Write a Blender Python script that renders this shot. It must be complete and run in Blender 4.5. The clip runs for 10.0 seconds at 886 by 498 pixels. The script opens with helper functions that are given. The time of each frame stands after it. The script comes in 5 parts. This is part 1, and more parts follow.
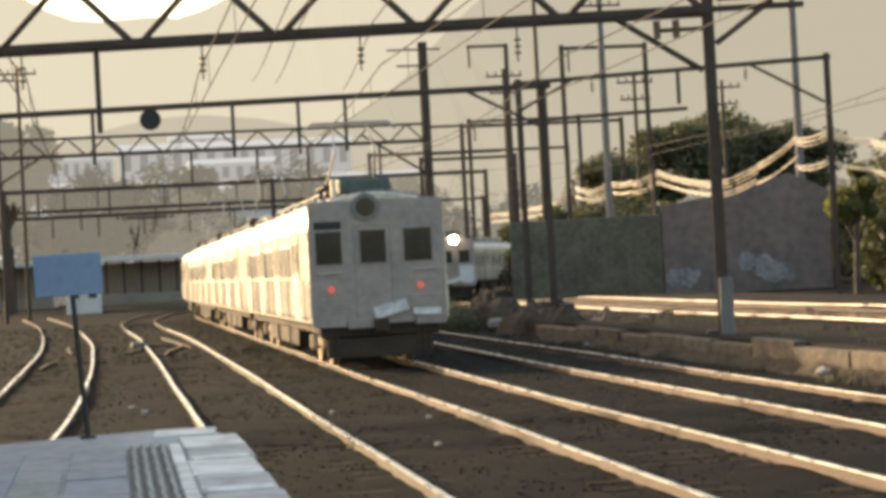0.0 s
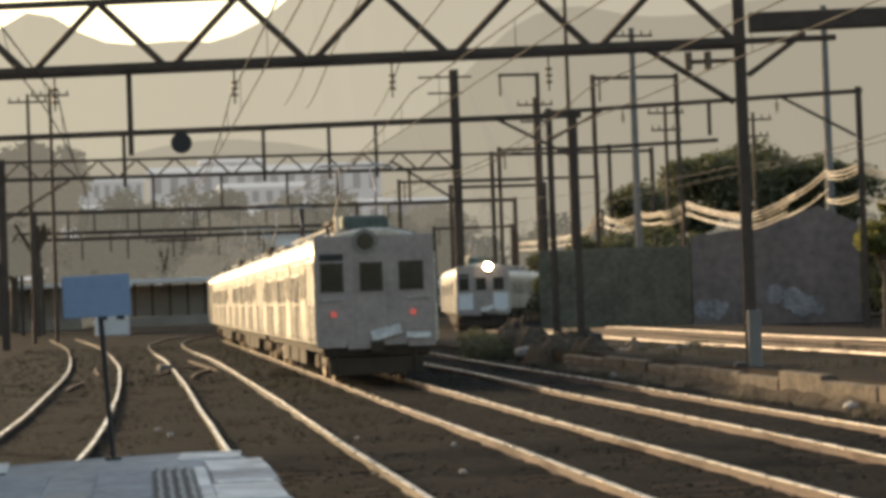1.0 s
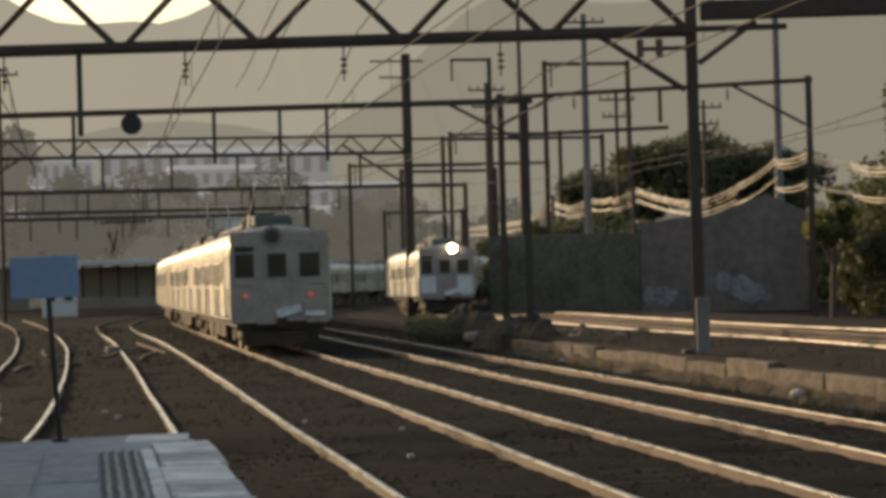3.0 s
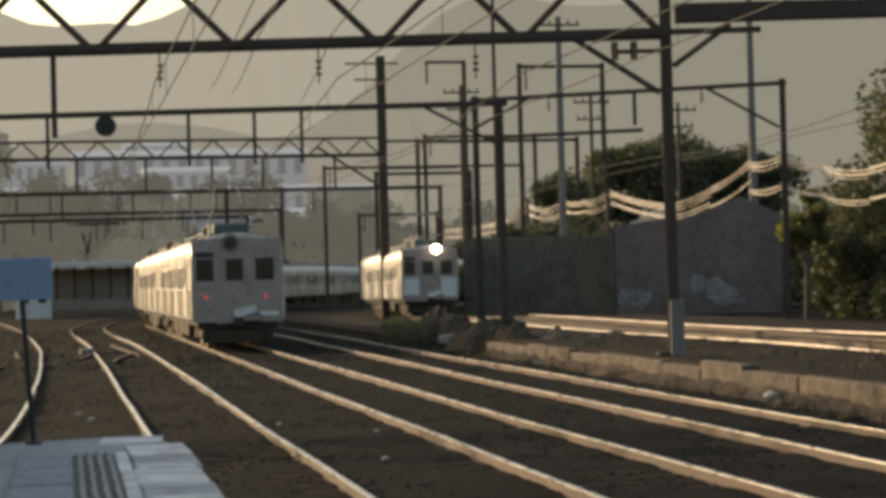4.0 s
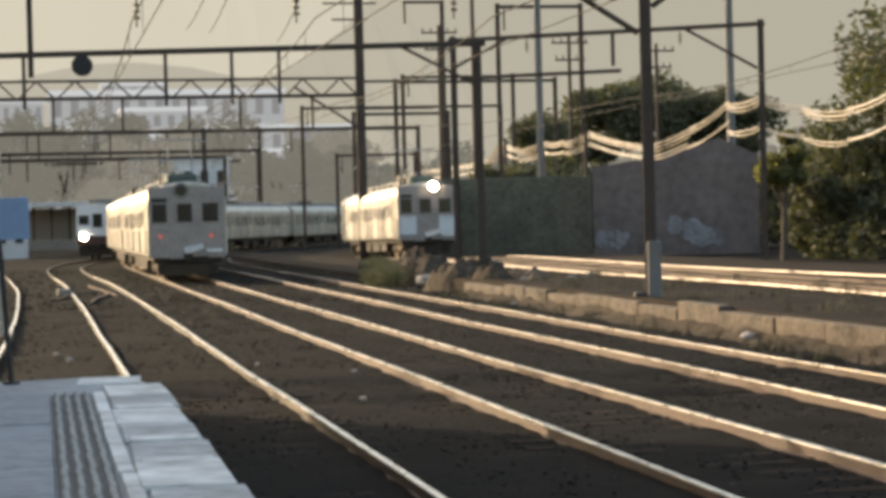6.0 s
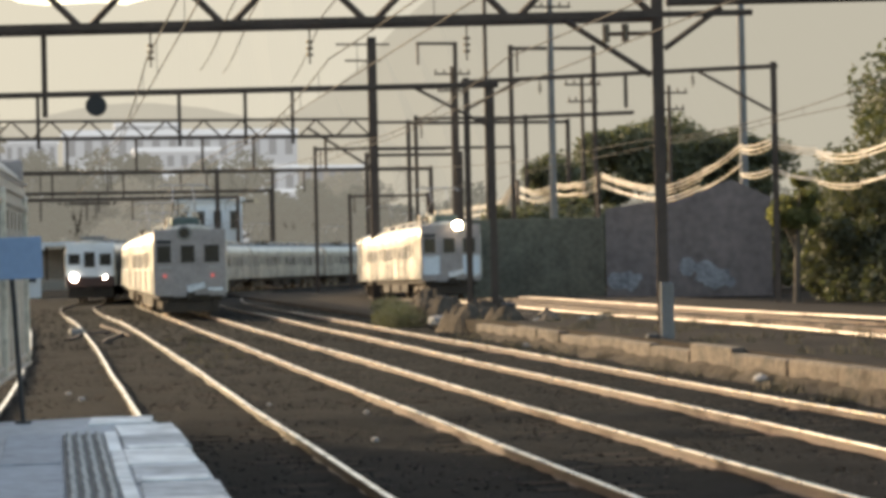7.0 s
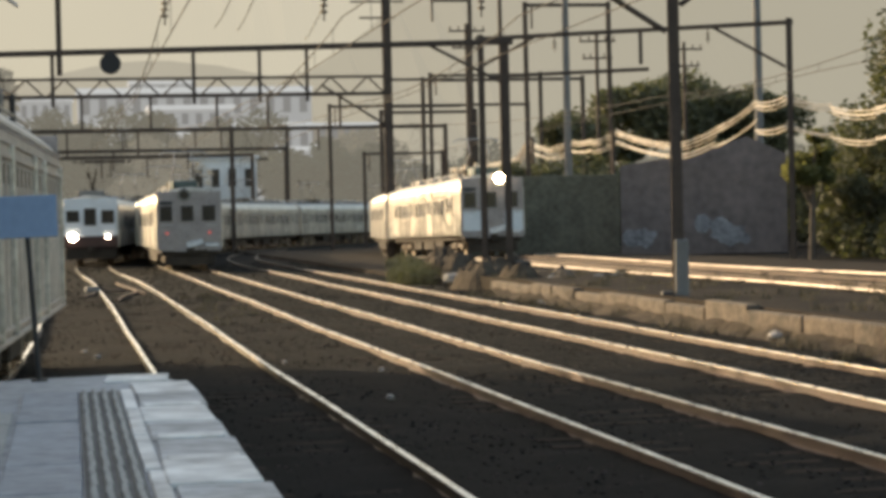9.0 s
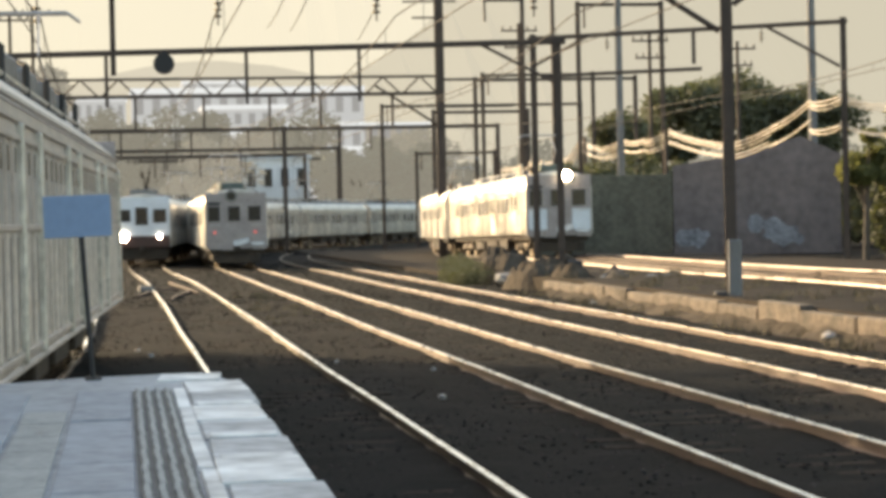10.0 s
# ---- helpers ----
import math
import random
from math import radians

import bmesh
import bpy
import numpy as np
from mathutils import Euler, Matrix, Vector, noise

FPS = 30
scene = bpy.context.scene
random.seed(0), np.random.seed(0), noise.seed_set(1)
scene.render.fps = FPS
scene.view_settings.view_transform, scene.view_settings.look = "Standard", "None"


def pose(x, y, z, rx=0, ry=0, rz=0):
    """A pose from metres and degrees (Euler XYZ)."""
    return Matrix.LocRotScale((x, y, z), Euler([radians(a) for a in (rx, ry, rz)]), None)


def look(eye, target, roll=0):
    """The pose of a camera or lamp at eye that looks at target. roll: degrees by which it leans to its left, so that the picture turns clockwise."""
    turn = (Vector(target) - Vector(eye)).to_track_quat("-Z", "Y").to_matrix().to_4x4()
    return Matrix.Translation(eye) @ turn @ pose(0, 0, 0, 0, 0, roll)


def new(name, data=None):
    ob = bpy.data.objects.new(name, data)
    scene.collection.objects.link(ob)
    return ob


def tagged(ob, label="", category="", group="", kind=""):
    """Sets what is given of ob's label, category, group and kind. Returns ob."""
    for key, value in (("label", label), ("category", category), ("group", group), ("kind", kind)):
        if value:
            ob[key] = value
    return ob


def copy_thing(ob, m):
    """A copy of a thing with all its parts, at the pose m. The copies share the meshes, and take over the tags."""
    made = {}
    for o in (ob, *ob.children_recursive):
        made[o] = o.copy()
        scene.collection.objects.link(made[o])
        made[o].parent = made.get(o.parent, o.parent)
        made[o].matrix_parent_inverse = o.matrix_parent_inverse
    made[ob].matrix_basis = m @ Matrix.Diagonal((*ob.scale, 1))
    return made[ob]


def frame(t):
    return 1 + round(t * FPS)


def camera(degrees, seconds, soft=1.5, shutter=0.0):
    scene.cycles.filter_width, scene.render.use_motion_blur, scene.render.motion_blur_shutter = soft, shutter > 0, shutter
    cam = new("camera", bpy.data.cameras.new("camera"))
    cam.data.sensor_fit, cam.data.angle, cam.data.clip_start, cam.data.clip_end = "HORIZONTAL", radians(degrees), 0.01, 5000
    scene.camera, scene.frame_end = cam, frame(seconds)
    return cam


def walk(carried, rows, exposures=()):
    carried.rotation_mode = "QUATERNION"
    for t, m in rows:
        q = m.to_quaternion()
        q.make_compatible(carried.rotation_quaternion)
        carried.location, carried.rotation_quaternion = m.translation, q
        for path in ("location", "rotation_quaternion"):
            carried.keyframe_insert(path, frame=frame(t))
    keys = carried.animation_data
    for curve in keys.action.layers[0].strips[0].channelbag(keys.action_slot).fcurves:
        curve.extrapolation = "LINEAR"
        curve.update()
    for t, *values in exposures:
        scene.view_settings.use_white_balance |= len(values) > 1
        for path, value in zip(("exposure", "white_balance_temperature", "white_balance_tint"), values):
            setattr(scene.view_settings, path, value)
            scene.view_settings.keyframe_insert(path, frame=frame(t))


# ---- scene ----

# camera: hand-held on the platform nose, panning and tilting
cam = camera(24.57, 10.0, soft=4.0)
walk(cam, [
    (0.0, pose(0, 0, 2.05, 90.489, 3.060, -9.243)),
    (0.5, pose(0, 0, 2.05, 91.246, 2.521, -8.609)),
    (1.0, pose(0, 0, 2.05, 91.297, 2.091, -8.459)),
    (1.5, pose(0, 0, 2.05, 91.111, 1.907, -8.268)),
    (2.0, pose(0, 0, 2.05, 90.834, 1.764, -8.243)),
    (2.5, pose(0, 0, 2.05, 90.638, 1.605, -8.401)),
    (3.0, pose(0, 0, 2.05, 90.816, 1.555, -9.878)),
    (3.2, pose(0, 0, 2.05, 90.944, 1.604, -10.297)),
    (4.3, pose(0, 0, 2.05, 90.847, 1.429, -10.870)),
    (4.5, pose(0, 0, 2.05, 90.871, 1.524, -11.473)),
    (5.0, pose(0, 0, 2.05, 89.804, 1.464, -11.758)),
    (5.5, pose(0, 0, 2.05, 89.135, 1.403, -11.501)),
    (5.7, pose(0, 0, 2.05, 89.064, 1.455, -11.321)),
    (6.8, pose(0, 0, 2.05, 90.092, 1.374, -10.970)),
    (7.0, pose(0, 0, 2.05, 90.336, 1.242, -10.866)),
    (7.5, pose(0, 0, 2.05, 90.542, 1.214, -10.290)),
    (8.0, pose(0, 0, 2.05, 89.930, 1.193, -10.047)),
    (8.5, pose(0, 0, 2.05, 89.525, 1.341, -10.231)),
    (9.0, pose(0, 0, 2.05, 89.146, 1.351, -10.452)),
    (9.5, pose(0, 0, 2.05, 89.099, 1.446, -10.051)),
    (10.0, pose(0, 0, 2.05, 89.174, 1.300, -8.983)),
], exposures=[(0.0, 0.5, 7650, 11), (0.5, 0.07, 7600, 11), (1.0, 0.0, 7550, 11), (1.6, -0.42, 7500, 11), (2.5, -0.85, 7500, 11), (3.2, -0.49, 7400, 11), (4.5, -0.42, 7350, 11), (5.0, -0.52, 7300, 11), (5.5, -0.02, 7250, 11), (5.7, 0.13, 7200, 11), (6.8, 0.48, 7150, 11), (7.0, 0.46, 7150, 11), (7.5, 0.14, 7250, 11), (8.0, 0.0, 7350, 11), (8.5, -0.04, 7400, 10), (9.2, 0.33, 7400, 10), (9.5, 0.53, 7350, 10), (10.0, 0.78, 7450, 10)])

# world, sun
SUN_AZ, SUN_EL = 38.0, 17.0
world = bpy.data.worlds.new("world")
scene.world = world
world.use_nodes = True
wn = world.node_tree
sky = wn.nodes.new("ShaderNodeTexSky")
sky.sky_type = "NISHITA"
sky.sun_disc = False
sky.sun_elevation = radians(SUN_EL)
sky.sun_rotation = radians(-SUN_AZ)
sky.dust_density = 3.0
sky.air_density = 1.2
wn.nodes["Background"].inputs[1].default_value = 0.27
wn.links.new(sky.outputs[0], wn.nodes["Background"].inputs[0])
sun_data = bpy.data.lights.new("sun", "SUN")
sun_data.energy = 5.0
sun_data.angle = radians(0.6)
sun_data.color = (1.0, 0.82, 0.58)
sun = new("sun", sun_data)
sun_to = Vector((-math.sin(radians(SUN_AZ)) * math.cos(radians(SUN_EL)), math.cos(radians(SUN_AZ)) * math.cos(radians(SUN_EL)), math.sin(radians(SUN_EL))))
sun.matrix_world = look(sun_to * 50, (0, 0, 0))


# ---- materials ----
def material(name, base, rough=0.7, metal=0.0, vary=0.35, scale=3.0, fine=40.0, bump=0.2, second=None, coat=0.0, spec=0.5):
    """Principled surface with two scales of colour variation and a fine relief."""
    m = bpy.data.materials.new(name)
    m.use_nodes = True
    nt = m.node_tree
    b = nt.nodes["Principled BSDF"]
    tc = nt.nodes.new("ShaderNodeTexCoord")
    big, small = nt.nodes.new("ShaderNodeTexNoise"), nt.nodes.new("ShaderNodeTexNoise")
    for n, s, d in ((big, scale, 4.0), (small, fine, 6.0)):
        n.inputs["Scale"].default_value = s
        n.inputs["Detail"].default_value = d
        nt.links.new(tc.outputs["Object"], n.inputs["Vector"])
    add = nt.nodes.new("ShaderNodeMath")
    add.operation = "ADD"
    nt.links.new(big.outputs["Fac"], add.inputs[0])
    nt.links.new(small.outputs["Fac"], add.inputs[1])
    ramp = nt.nodes.new("ShaderNodeMapRange")
    ramp.inputs["From Min"].default_value = 0.7
    ramp.inputs["From Max"].default_value = 1.3
    nt.links.new(add.outputs[0], ramp.inputs["Value"])
    mix = nt.nodes.new("ShaderNodeMix")
    mix.data_type = "RGBA"
    dark = tuple(c * (1 - vary) for c in base)
    light = second or tuple(min(1.0, c * (1 + vary)) for c in base)
    mix.inputs[6].default_value = (*dark, 1)
    mix.inputs[7].default_value = (*light, 1)
    nt.links.new(ramp.outputs[0], mix.inputs[0])
    nt.links.new(mix.outputs[2], b.inputs["Base Color"])
    rr = nt.nodes.new("ShaderNodeMapRange")
    rr.inputs["To Min"].default_value = max(0.03, rough - 0.12)
    rr.inputs["To Max"].default_value = min(1.0, rough + 0.12)
    nt.links.new(big.outputs["Fac"], rr.inputs["Value"])
    nt.links.new(rr.outputs[0], b.inputs["Roughness"])
    b.inputs["Metallic"].default_value = metal
    b.inputs["Coat Weight"].default_value = coat
    b.inputs["Specular IOR Level"].default_value = spec
    if bump:
        bp = nt.nodes.new("ShaderNodeBump")
        bp.inputs["Strength"].default_value = bump
        bp.inputs["Distance"].default_value = 0.03
        nt.links.new(small.outputs["Fac"], bp.inputs["Height"])
        nt.links.new(bp.outputs[0], b.inputs["Normal"])
    return m


def glow(name, colour, strength):
    m = bpy.data.materials.new(name)
    m.use_nodes = True
    b = m.node_tree.nodes["Principled BSDF"]
    b.inputs["Base Color"].default_value = (*colour, 1)
    b.inputs["Emission Color"].default_value = (*colour, 1)
    b.inputs["Emission Strength"].default_value = strength
    return m


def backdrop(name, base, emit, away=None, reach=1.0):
    """Far distance: haze put in as emission, brightest towards the sun's side and fading with x."""
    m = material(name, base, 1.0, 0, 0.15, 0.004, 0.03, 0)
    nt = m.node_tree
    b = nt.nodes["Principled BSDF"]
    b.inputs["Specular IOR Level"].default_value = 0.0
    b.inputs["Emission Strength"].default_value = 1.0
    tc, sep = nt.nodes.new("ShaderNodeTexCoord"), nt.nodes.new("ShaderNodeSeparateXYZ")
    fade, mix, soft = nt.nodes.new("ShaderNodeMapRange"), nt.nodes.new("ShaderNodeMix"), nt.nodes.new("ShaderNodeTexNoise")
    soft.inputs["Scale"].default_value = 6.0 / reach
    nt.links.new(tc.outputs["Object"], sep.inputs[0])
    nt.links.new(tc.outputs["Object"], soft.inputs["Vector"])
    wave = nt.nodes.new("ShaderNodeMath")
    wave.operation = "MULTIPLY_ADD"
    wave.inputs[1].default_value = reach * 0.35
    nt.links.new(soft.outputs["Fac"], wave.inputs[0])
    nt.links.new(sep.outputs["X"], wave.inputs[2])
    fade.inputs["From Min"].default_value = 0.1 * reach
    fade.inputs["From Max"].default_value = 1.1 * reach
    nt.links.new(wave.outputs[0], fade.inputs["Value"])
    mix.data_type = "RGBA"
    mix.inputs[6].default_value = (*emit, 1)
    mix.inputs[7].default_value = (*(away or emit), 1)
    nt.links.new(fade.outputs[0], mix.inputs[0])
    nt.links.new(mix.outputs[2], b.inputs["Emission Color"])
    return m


BALLAST = material("ballast", (0.0100, 0.0097, 0.0097), 1.0, 0, 0.55, 0.7, 22.0, 0.8, spec=0.05)
STONE = material("ballast_stone", (0.019, 0.018, 0.017), 1.0, 0, 0.6, 2.0, 30.0, 0.6, spec=0.05)
STONE_PALE = material("dusty_stone", (0.055, 0.050, 0.046), 1.0, 0, 0.6, 2.0, 30.0, 0.6, spec=0.05)
RUST_RAIL = material("rusty_rail", (0.105, 0.072, 0.058), 0.7, 0.2, 0.45, 1.3, 60.0, 0.3)
# Dark tone stands in for unlit flanks and for haze over far rails.
RAIL_DARK = material("unlit_rail", (0.075, 0.058, 0.045), 0.55, 0.3, 0.35, 3.0, 60.0, 0.3)
RAIL_HEAD = material("worn_rail_head", (0.62, 0.58, 0.54), 0.28, 1.0, 0.12, 2.0, 50.0, 0.05)
YARD_RAIL = material("patchy_yard_steel", (0.26, 0.22, 0.19), 0.5, 0.7, 0.6, 0.5, 9.0, 0.1)
SLEEPER = material("sleeper", (0.027, 0.022, 0.018), 1.0, 0, 0.4, 3.0, 30.0, 0.5, spec=0.05)
STEEL = material("stainless_steel", (0.56, 0.53, 0.48), 0.42, 0.6, 0.38, 1.6, 9.0, 0.08)
STEEL_BAND = material("dull_window_band", (0.30, 0.27, 0.24), 0.5, 0.2, 0.35, 1.1, 8.0, 0.08)
STEEL_DIRTY = material("dull_stainless_front", (0.34, 0.295, 0.28), 0.6, 0.15, 0.2, 1.5, 7.0, 0.1)
# Warm tint in this steel stands in for haze over the flank.
STEEL_WARM = material("haze_warm_stainless", (0.46, 0.385, 0.33), 0.5, 0.15, 0.3, 1.4, 11.0, 0.1)
# Paler copy for proud ribs, darker copy with recess shade in its colour.
STEEL_PALE = material("pale_stainless_rib", (0.60, 0.52, 0.45), 0.45, 0.15, 0.25, 1.4, 11.0, 0.1)
STEEL_SHADE = material("recess_shade_panel", (0.27, 0.225, 0.19), 0.6, 0.15, 0.4, 1.1, 8.0, 0.1)
# Sky reflection is put into the pane's pale base colour.
SKY_GLASS = material("sky_pale_pane", (0.40, 0.35, 0.31), 0.65, 0.0, 0.4, 1.0, 6.0, 0.0)
STEEL_ROOF = material("sooty_roof", (0.22, 0.21, 0.20), 0.6, 0.4, 0.4, 1.2, 10.0, 0.15)
UNDER = material("oily_underframe", (0.05, 0.036, 0.026), 0.8, 0.2, 0.4, 2.0, 20.0, 0.2)
# Sun on bogies and wheels is put into these lighter base colours.
BOGIE = material("sunlit_bogie_steel", (0.17, 0.13, 0.095), 0.7, 0.2, 0.4, 2.5, 20.0, 0.2)
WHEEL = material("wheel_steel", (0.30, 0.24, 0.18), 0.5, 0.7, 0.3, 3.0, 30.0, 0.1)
GLASS = material("dark_window_glass", (0.025, 0.027, 0.03), 0.12, 0.0, 0.3, 1.0, 6.0, 0.0)
WHITE_PAINT = material("white_train_paint", (0.68, 0.71, 0.75), 0.4, 0, 0.1, 1.5, 10.0, 0.03)
RED_PAINT = material("red_train_paint", (0.055, 0.022, 0.019), 0.45, 0, 0.15, 1.5, 10.0, 0.03)
GREEN_BOX = material("grey_green_roof_unit", (0.09, 0.12, 0.11), 0.6, 0.2, 0.3, 2.0, 15.0, 0.1)
POLE = material("rusty_gantry_steel", (0.075, 0.055, 0.045), 0.75, 0.3, 0.4, 1.5, 25.0, 0.3)
POLE_GREY = material("grey_concrete_pole", (0.19, 0.185, 0.18), 0.85, 0, 0.25, 1.0, 20.0, 0.2)
GALV = material("galvanised_steel", (0.38, 0.38, 0.39), 0.5, 0.6, 0.2, 1.5, 20.0, 0.1)
WIRE = material("sooty_wire", (0.035, 0.03, 0.028), 0.85, 0.0, 0.2, 3.0, 20.0, 0.0)
CABLE = material("pale_cable_sheath", (0.66, 0.57, 0.46), 0.3, 0.2, 0.2, 2.0, 10.0, 0.05)
INSUL = material("brown_insulator", (0.06, 0.035, 0.025), 0.25, 0, 0.2, 3.0, 10.0, 0.0)
CONC = material("platform_concrete", (0.33, 0.345, 0.36), 0.8, 0, 0.3, 1.5, 12.0, 0.15)
CONC_EDGE = material("worn_white_edge", (0.68, 0.68, 0.66), 0.7, 0, 0.42, 3.0, 9.0, 0.2)
EDGE_GREY = material("worn_edge_slab", (0.44, 0.45, 0.455), 0.75, 0, 0.4, 4.0, 14.0, 0.2)
SLAB = material("grey_blue_paving", (0.29, 0.312, 0.34), 0.8, 0, 0.28, 2.2, 18.0, 0.15)
# Base is darker than the ridges to deepen the groove contrast.
TACTILE_BASE = material("dark_tactile_base", (0.15, 0.15, 0.145), 0.9, 0, 0.3, 6.0, 40.0, 0.2)
TACTILE = material("tactile_paving", (0.36, 0.36, 0.34), 0.85, 0, 0.25, 5.0, 40.0, 0.2)
BROWN_WALL = material("earth_stained_wall", (0.085, 0.066, 0.050), 0.95, 0, 0.65, 1.6, 9.0, 0.6)
SIDING = material("dusty_paving", (0.033, 0.027, 0.022), 1.0, 0, 0.4, 0.7, 12.0, 0.5, spec=0.05)
DARK_WALL = material("weathered_yard_wall", (0.20, 0.160, 0.150), 0.9, 0, 0.3, 0.35, 2.5, 0.2)
IVY_WALL = material("overgrown_dark_wall", (0.125, 0.118, 0.088), 0.95, 0, 0.4, 0.6, 4.0, 0.6)
GRAFFITI = material("faded_graffiti", (0.28, 0.275, 0.29), 0.85, 0, 0.5, 1.2, 5.0, 0.1)
SIGN_BLUE = material("blue_grey_sign", (0.22, 0.32, 0.48), 0.6, 0, 0.08, 4.0, 30.0, 0.03)
BLACK = material("black_paint", (0.02, 0.02, 0.022), 0.6, 0, 0.3, 4.0, 20.0, 0.1)
LEAF = material("leaf", (0.125, 0.125, 0.078), 0.75, 0, 0.5, 0.4, 3.0, 0.0)
DRY = material("dry_weeds", (0.085, 0.072, 0.042), 0.9, 0, 0.5, 0.6, 4.0, 0.0)
EARTH = material("dry_earth", (0.072, 0.059, 0.046), 1.0, 0, 0.5, 1.1, 9.0, 0.7, spec=0.05)
LEAF_PALE = material("sunlit_leaf", (0.13, 0.13, 0.05), 0.75, 0, 0.4, 0.5, 3.0, 0.0)
for leaf_mat, share in ((LEAF_PALE, 0.5), (LEAF, 0.3)):
    # thin leaves let the low sun through
    nt = leaf_mat.node_tree
    out, body = nt.nodes["Material Output"], nt.nodes["Principled BSDF"]
    thin, both = nt.nodes.new("ShaderNodeBsdfTranslucent"), nt.nodes.new("ShaderNodeMixShader")
    thin.inputs["Color"].default_value = (0.20, 0.20, 0.06, 1) if share > 0.3 else (0.10, 0.11, 0.03, 1)
    both.inputs[0].default_value = share
    nt.links.new(body.outputs[0], both.inputs[1])
    nt.links.new(thin.outputs[0], both.inputs[2])
    nt.links.new(both.outputs[0], out.inputs["Surface"])
BARK = material("bark", (0.09, 0.07, 0.055), 0.95, 0, 0.4, 2.0, 14.0, 0.5)
ROOF_WHITE = material("white_roof_sheet", (0.66, 0.67, 0.68), 0.6, 0, 0.12, 0.5, 6.0, 0.05)
FACADE = material("pale_facade", (0.42, 0.43, 0.44), 0.85, 0, 0.12, 0.3, 4.0, 0.1)
FACADE_B = material("brown_facade", (0.25, 0.22, 0.19), 0.9, 0, 0.2, 0.3, 4.0, 0.1)
HEAD = glow("headlamp_on", (1.0, 0.86, 0.62), 60.0)
HEAD_W = glow("white_headlamp_on", (1.0, 0.93, 0.78), 30.0)
TAIL = glow("tail_lamp_on", (0.9, 0.16, 0.14), 0.22)
# Ridges and far trees carry the haze in their emission colours.
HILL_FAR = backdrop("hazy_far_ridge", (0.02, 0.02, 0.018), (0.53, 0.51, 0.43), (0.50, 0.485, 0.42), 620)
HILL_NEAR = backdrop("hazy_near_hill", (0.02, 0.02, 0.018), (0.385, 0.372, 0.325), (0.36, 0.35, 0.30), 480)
WOODS = backdrop("haze_lit_woods", (0.07, 0.07, 0.045), (0.178, 0.172, 0.156))
WOODS_DARK = backdrop("haze_lit_woods_dark", (0.05, 0.055, 0.035), (0.140, 0.137, 0.124))
# Window glare on the sunny side is put into this lighter glass.
SIDE_GLASS = material("glare_side_glass", (0.10, 0.10, 0.10), 0.28, 0.0, 0.3, 1.0, 6.0, 0.0)
# Far walls, roofs and panes get pale emission in place of haze.
FAR_WALL = backdrop("haze_lit_facade", (0.2, 0.2, 0.2), (0.25, 0.26, 0.28))
FAR_ROOF = backdrop("haze_lit_roof_sheet", (0.3, 0.3, 0.3), (0.38, 0.40, 0.43))
FAR_BROWN = backdrop("haze_lit_brown_facade", (0.15, 0.14, 0.13), (0.185, 0.172, 0.152))
FAR_PANE = backdrop("haze_lit_panes", (0.1, 0.1, 0.1), (0.175, 0.178, 0.185))


# ---- mesh helpers ----
def part(name, bm, mat, parent=None, label=""):
    me = bpy.data.meshes.new(name)
    bm.to_mesh(me)
    bm.free()
    me.materials.append(mat)
    ob = new(name, me)
    if parent:
        ob.parent = parent
    if label:
        tagged(ob, label)
    return ob


def box(bm, c, s, rz=0.0, bevel=0.0):
    r = bmesh.ops.create_cube(bm, size=1.0, matrix=pose(*c, 0, 0, rz) @ Matrix.Diagonal((*s, 1)))
    if bevel:
        edges = list({e for v in r["verts"] for e in v.link_edges})
        bmesh.ops.bevel(bm, geom=edges, offset=bevel, segments=2, affect="EDGES", profile=0.5)
    return bm


def rod(bm, a, b, r, n=8, r2=None):
    a, b = Vector(a), Vector(b)
    d = b - a
    m = Matrix.Translation((a + b) / 2) @ d.to_track_quat("Z", "Y").to_matrix().to_4x4()
    bmesh.ops.create_cone(bm, cap_ends=True, segments=n, radius1=r, radius2=r if r2 is None else r2, depth=d.length, matrix=m)
    return bm


def disc_x(bm, c, r, w, n=20):
    return rod(bm, (c[0] - w / 2, c[1], c[2]), (c[0] + w / 2, c[1], c[2]), r, n)


def sweep(bm, pts, profile):
    """Sweep a closed profile of (side, up) along points lying roughly level."""
    rings = []
    for i, p in enumerate(pts):
        a, b = Vector(pts[max(i - 1, 0)]), Vector(pts[min(i + 1, len(pts) - 1)])
        d = (b - a).normalized()
        side = d.cross(Vector((0, 0, 1))).normalized()
        rings.append([bm.verts.new(Vector(p) + side * u + Vector((0, 0, v))) for u, v in profile])
    n = len(profile)
    for r0, r1 in zip(rings, rings[1:]):
        for k in range(n):
            bm.faces.new((r0[k], r0[(k + 1) % n], r1[(k + 1) % n], r1[k]))
    bm.faces.new(rings[0][::-1])
    bm.faces.new(rings[-1])
    bmesh.ops.recalc_face_normals(bm, faces=bm.faces)
    return bm


def tube(bm, pts, r, n=5):
    return sweep(bm, pts, [(r * math.cos(2 * math.pi * k / n), r * math.sin(2 * math.pi * k / n)) for k in range(n)])


def thing(name, label, category, at=(0, 0, 0), group="", kind=""):
    ob = new(name)
    ob.location = at
    ob.empty_display_size = 0.3
    return tagged(ob, label, category, group, kind)


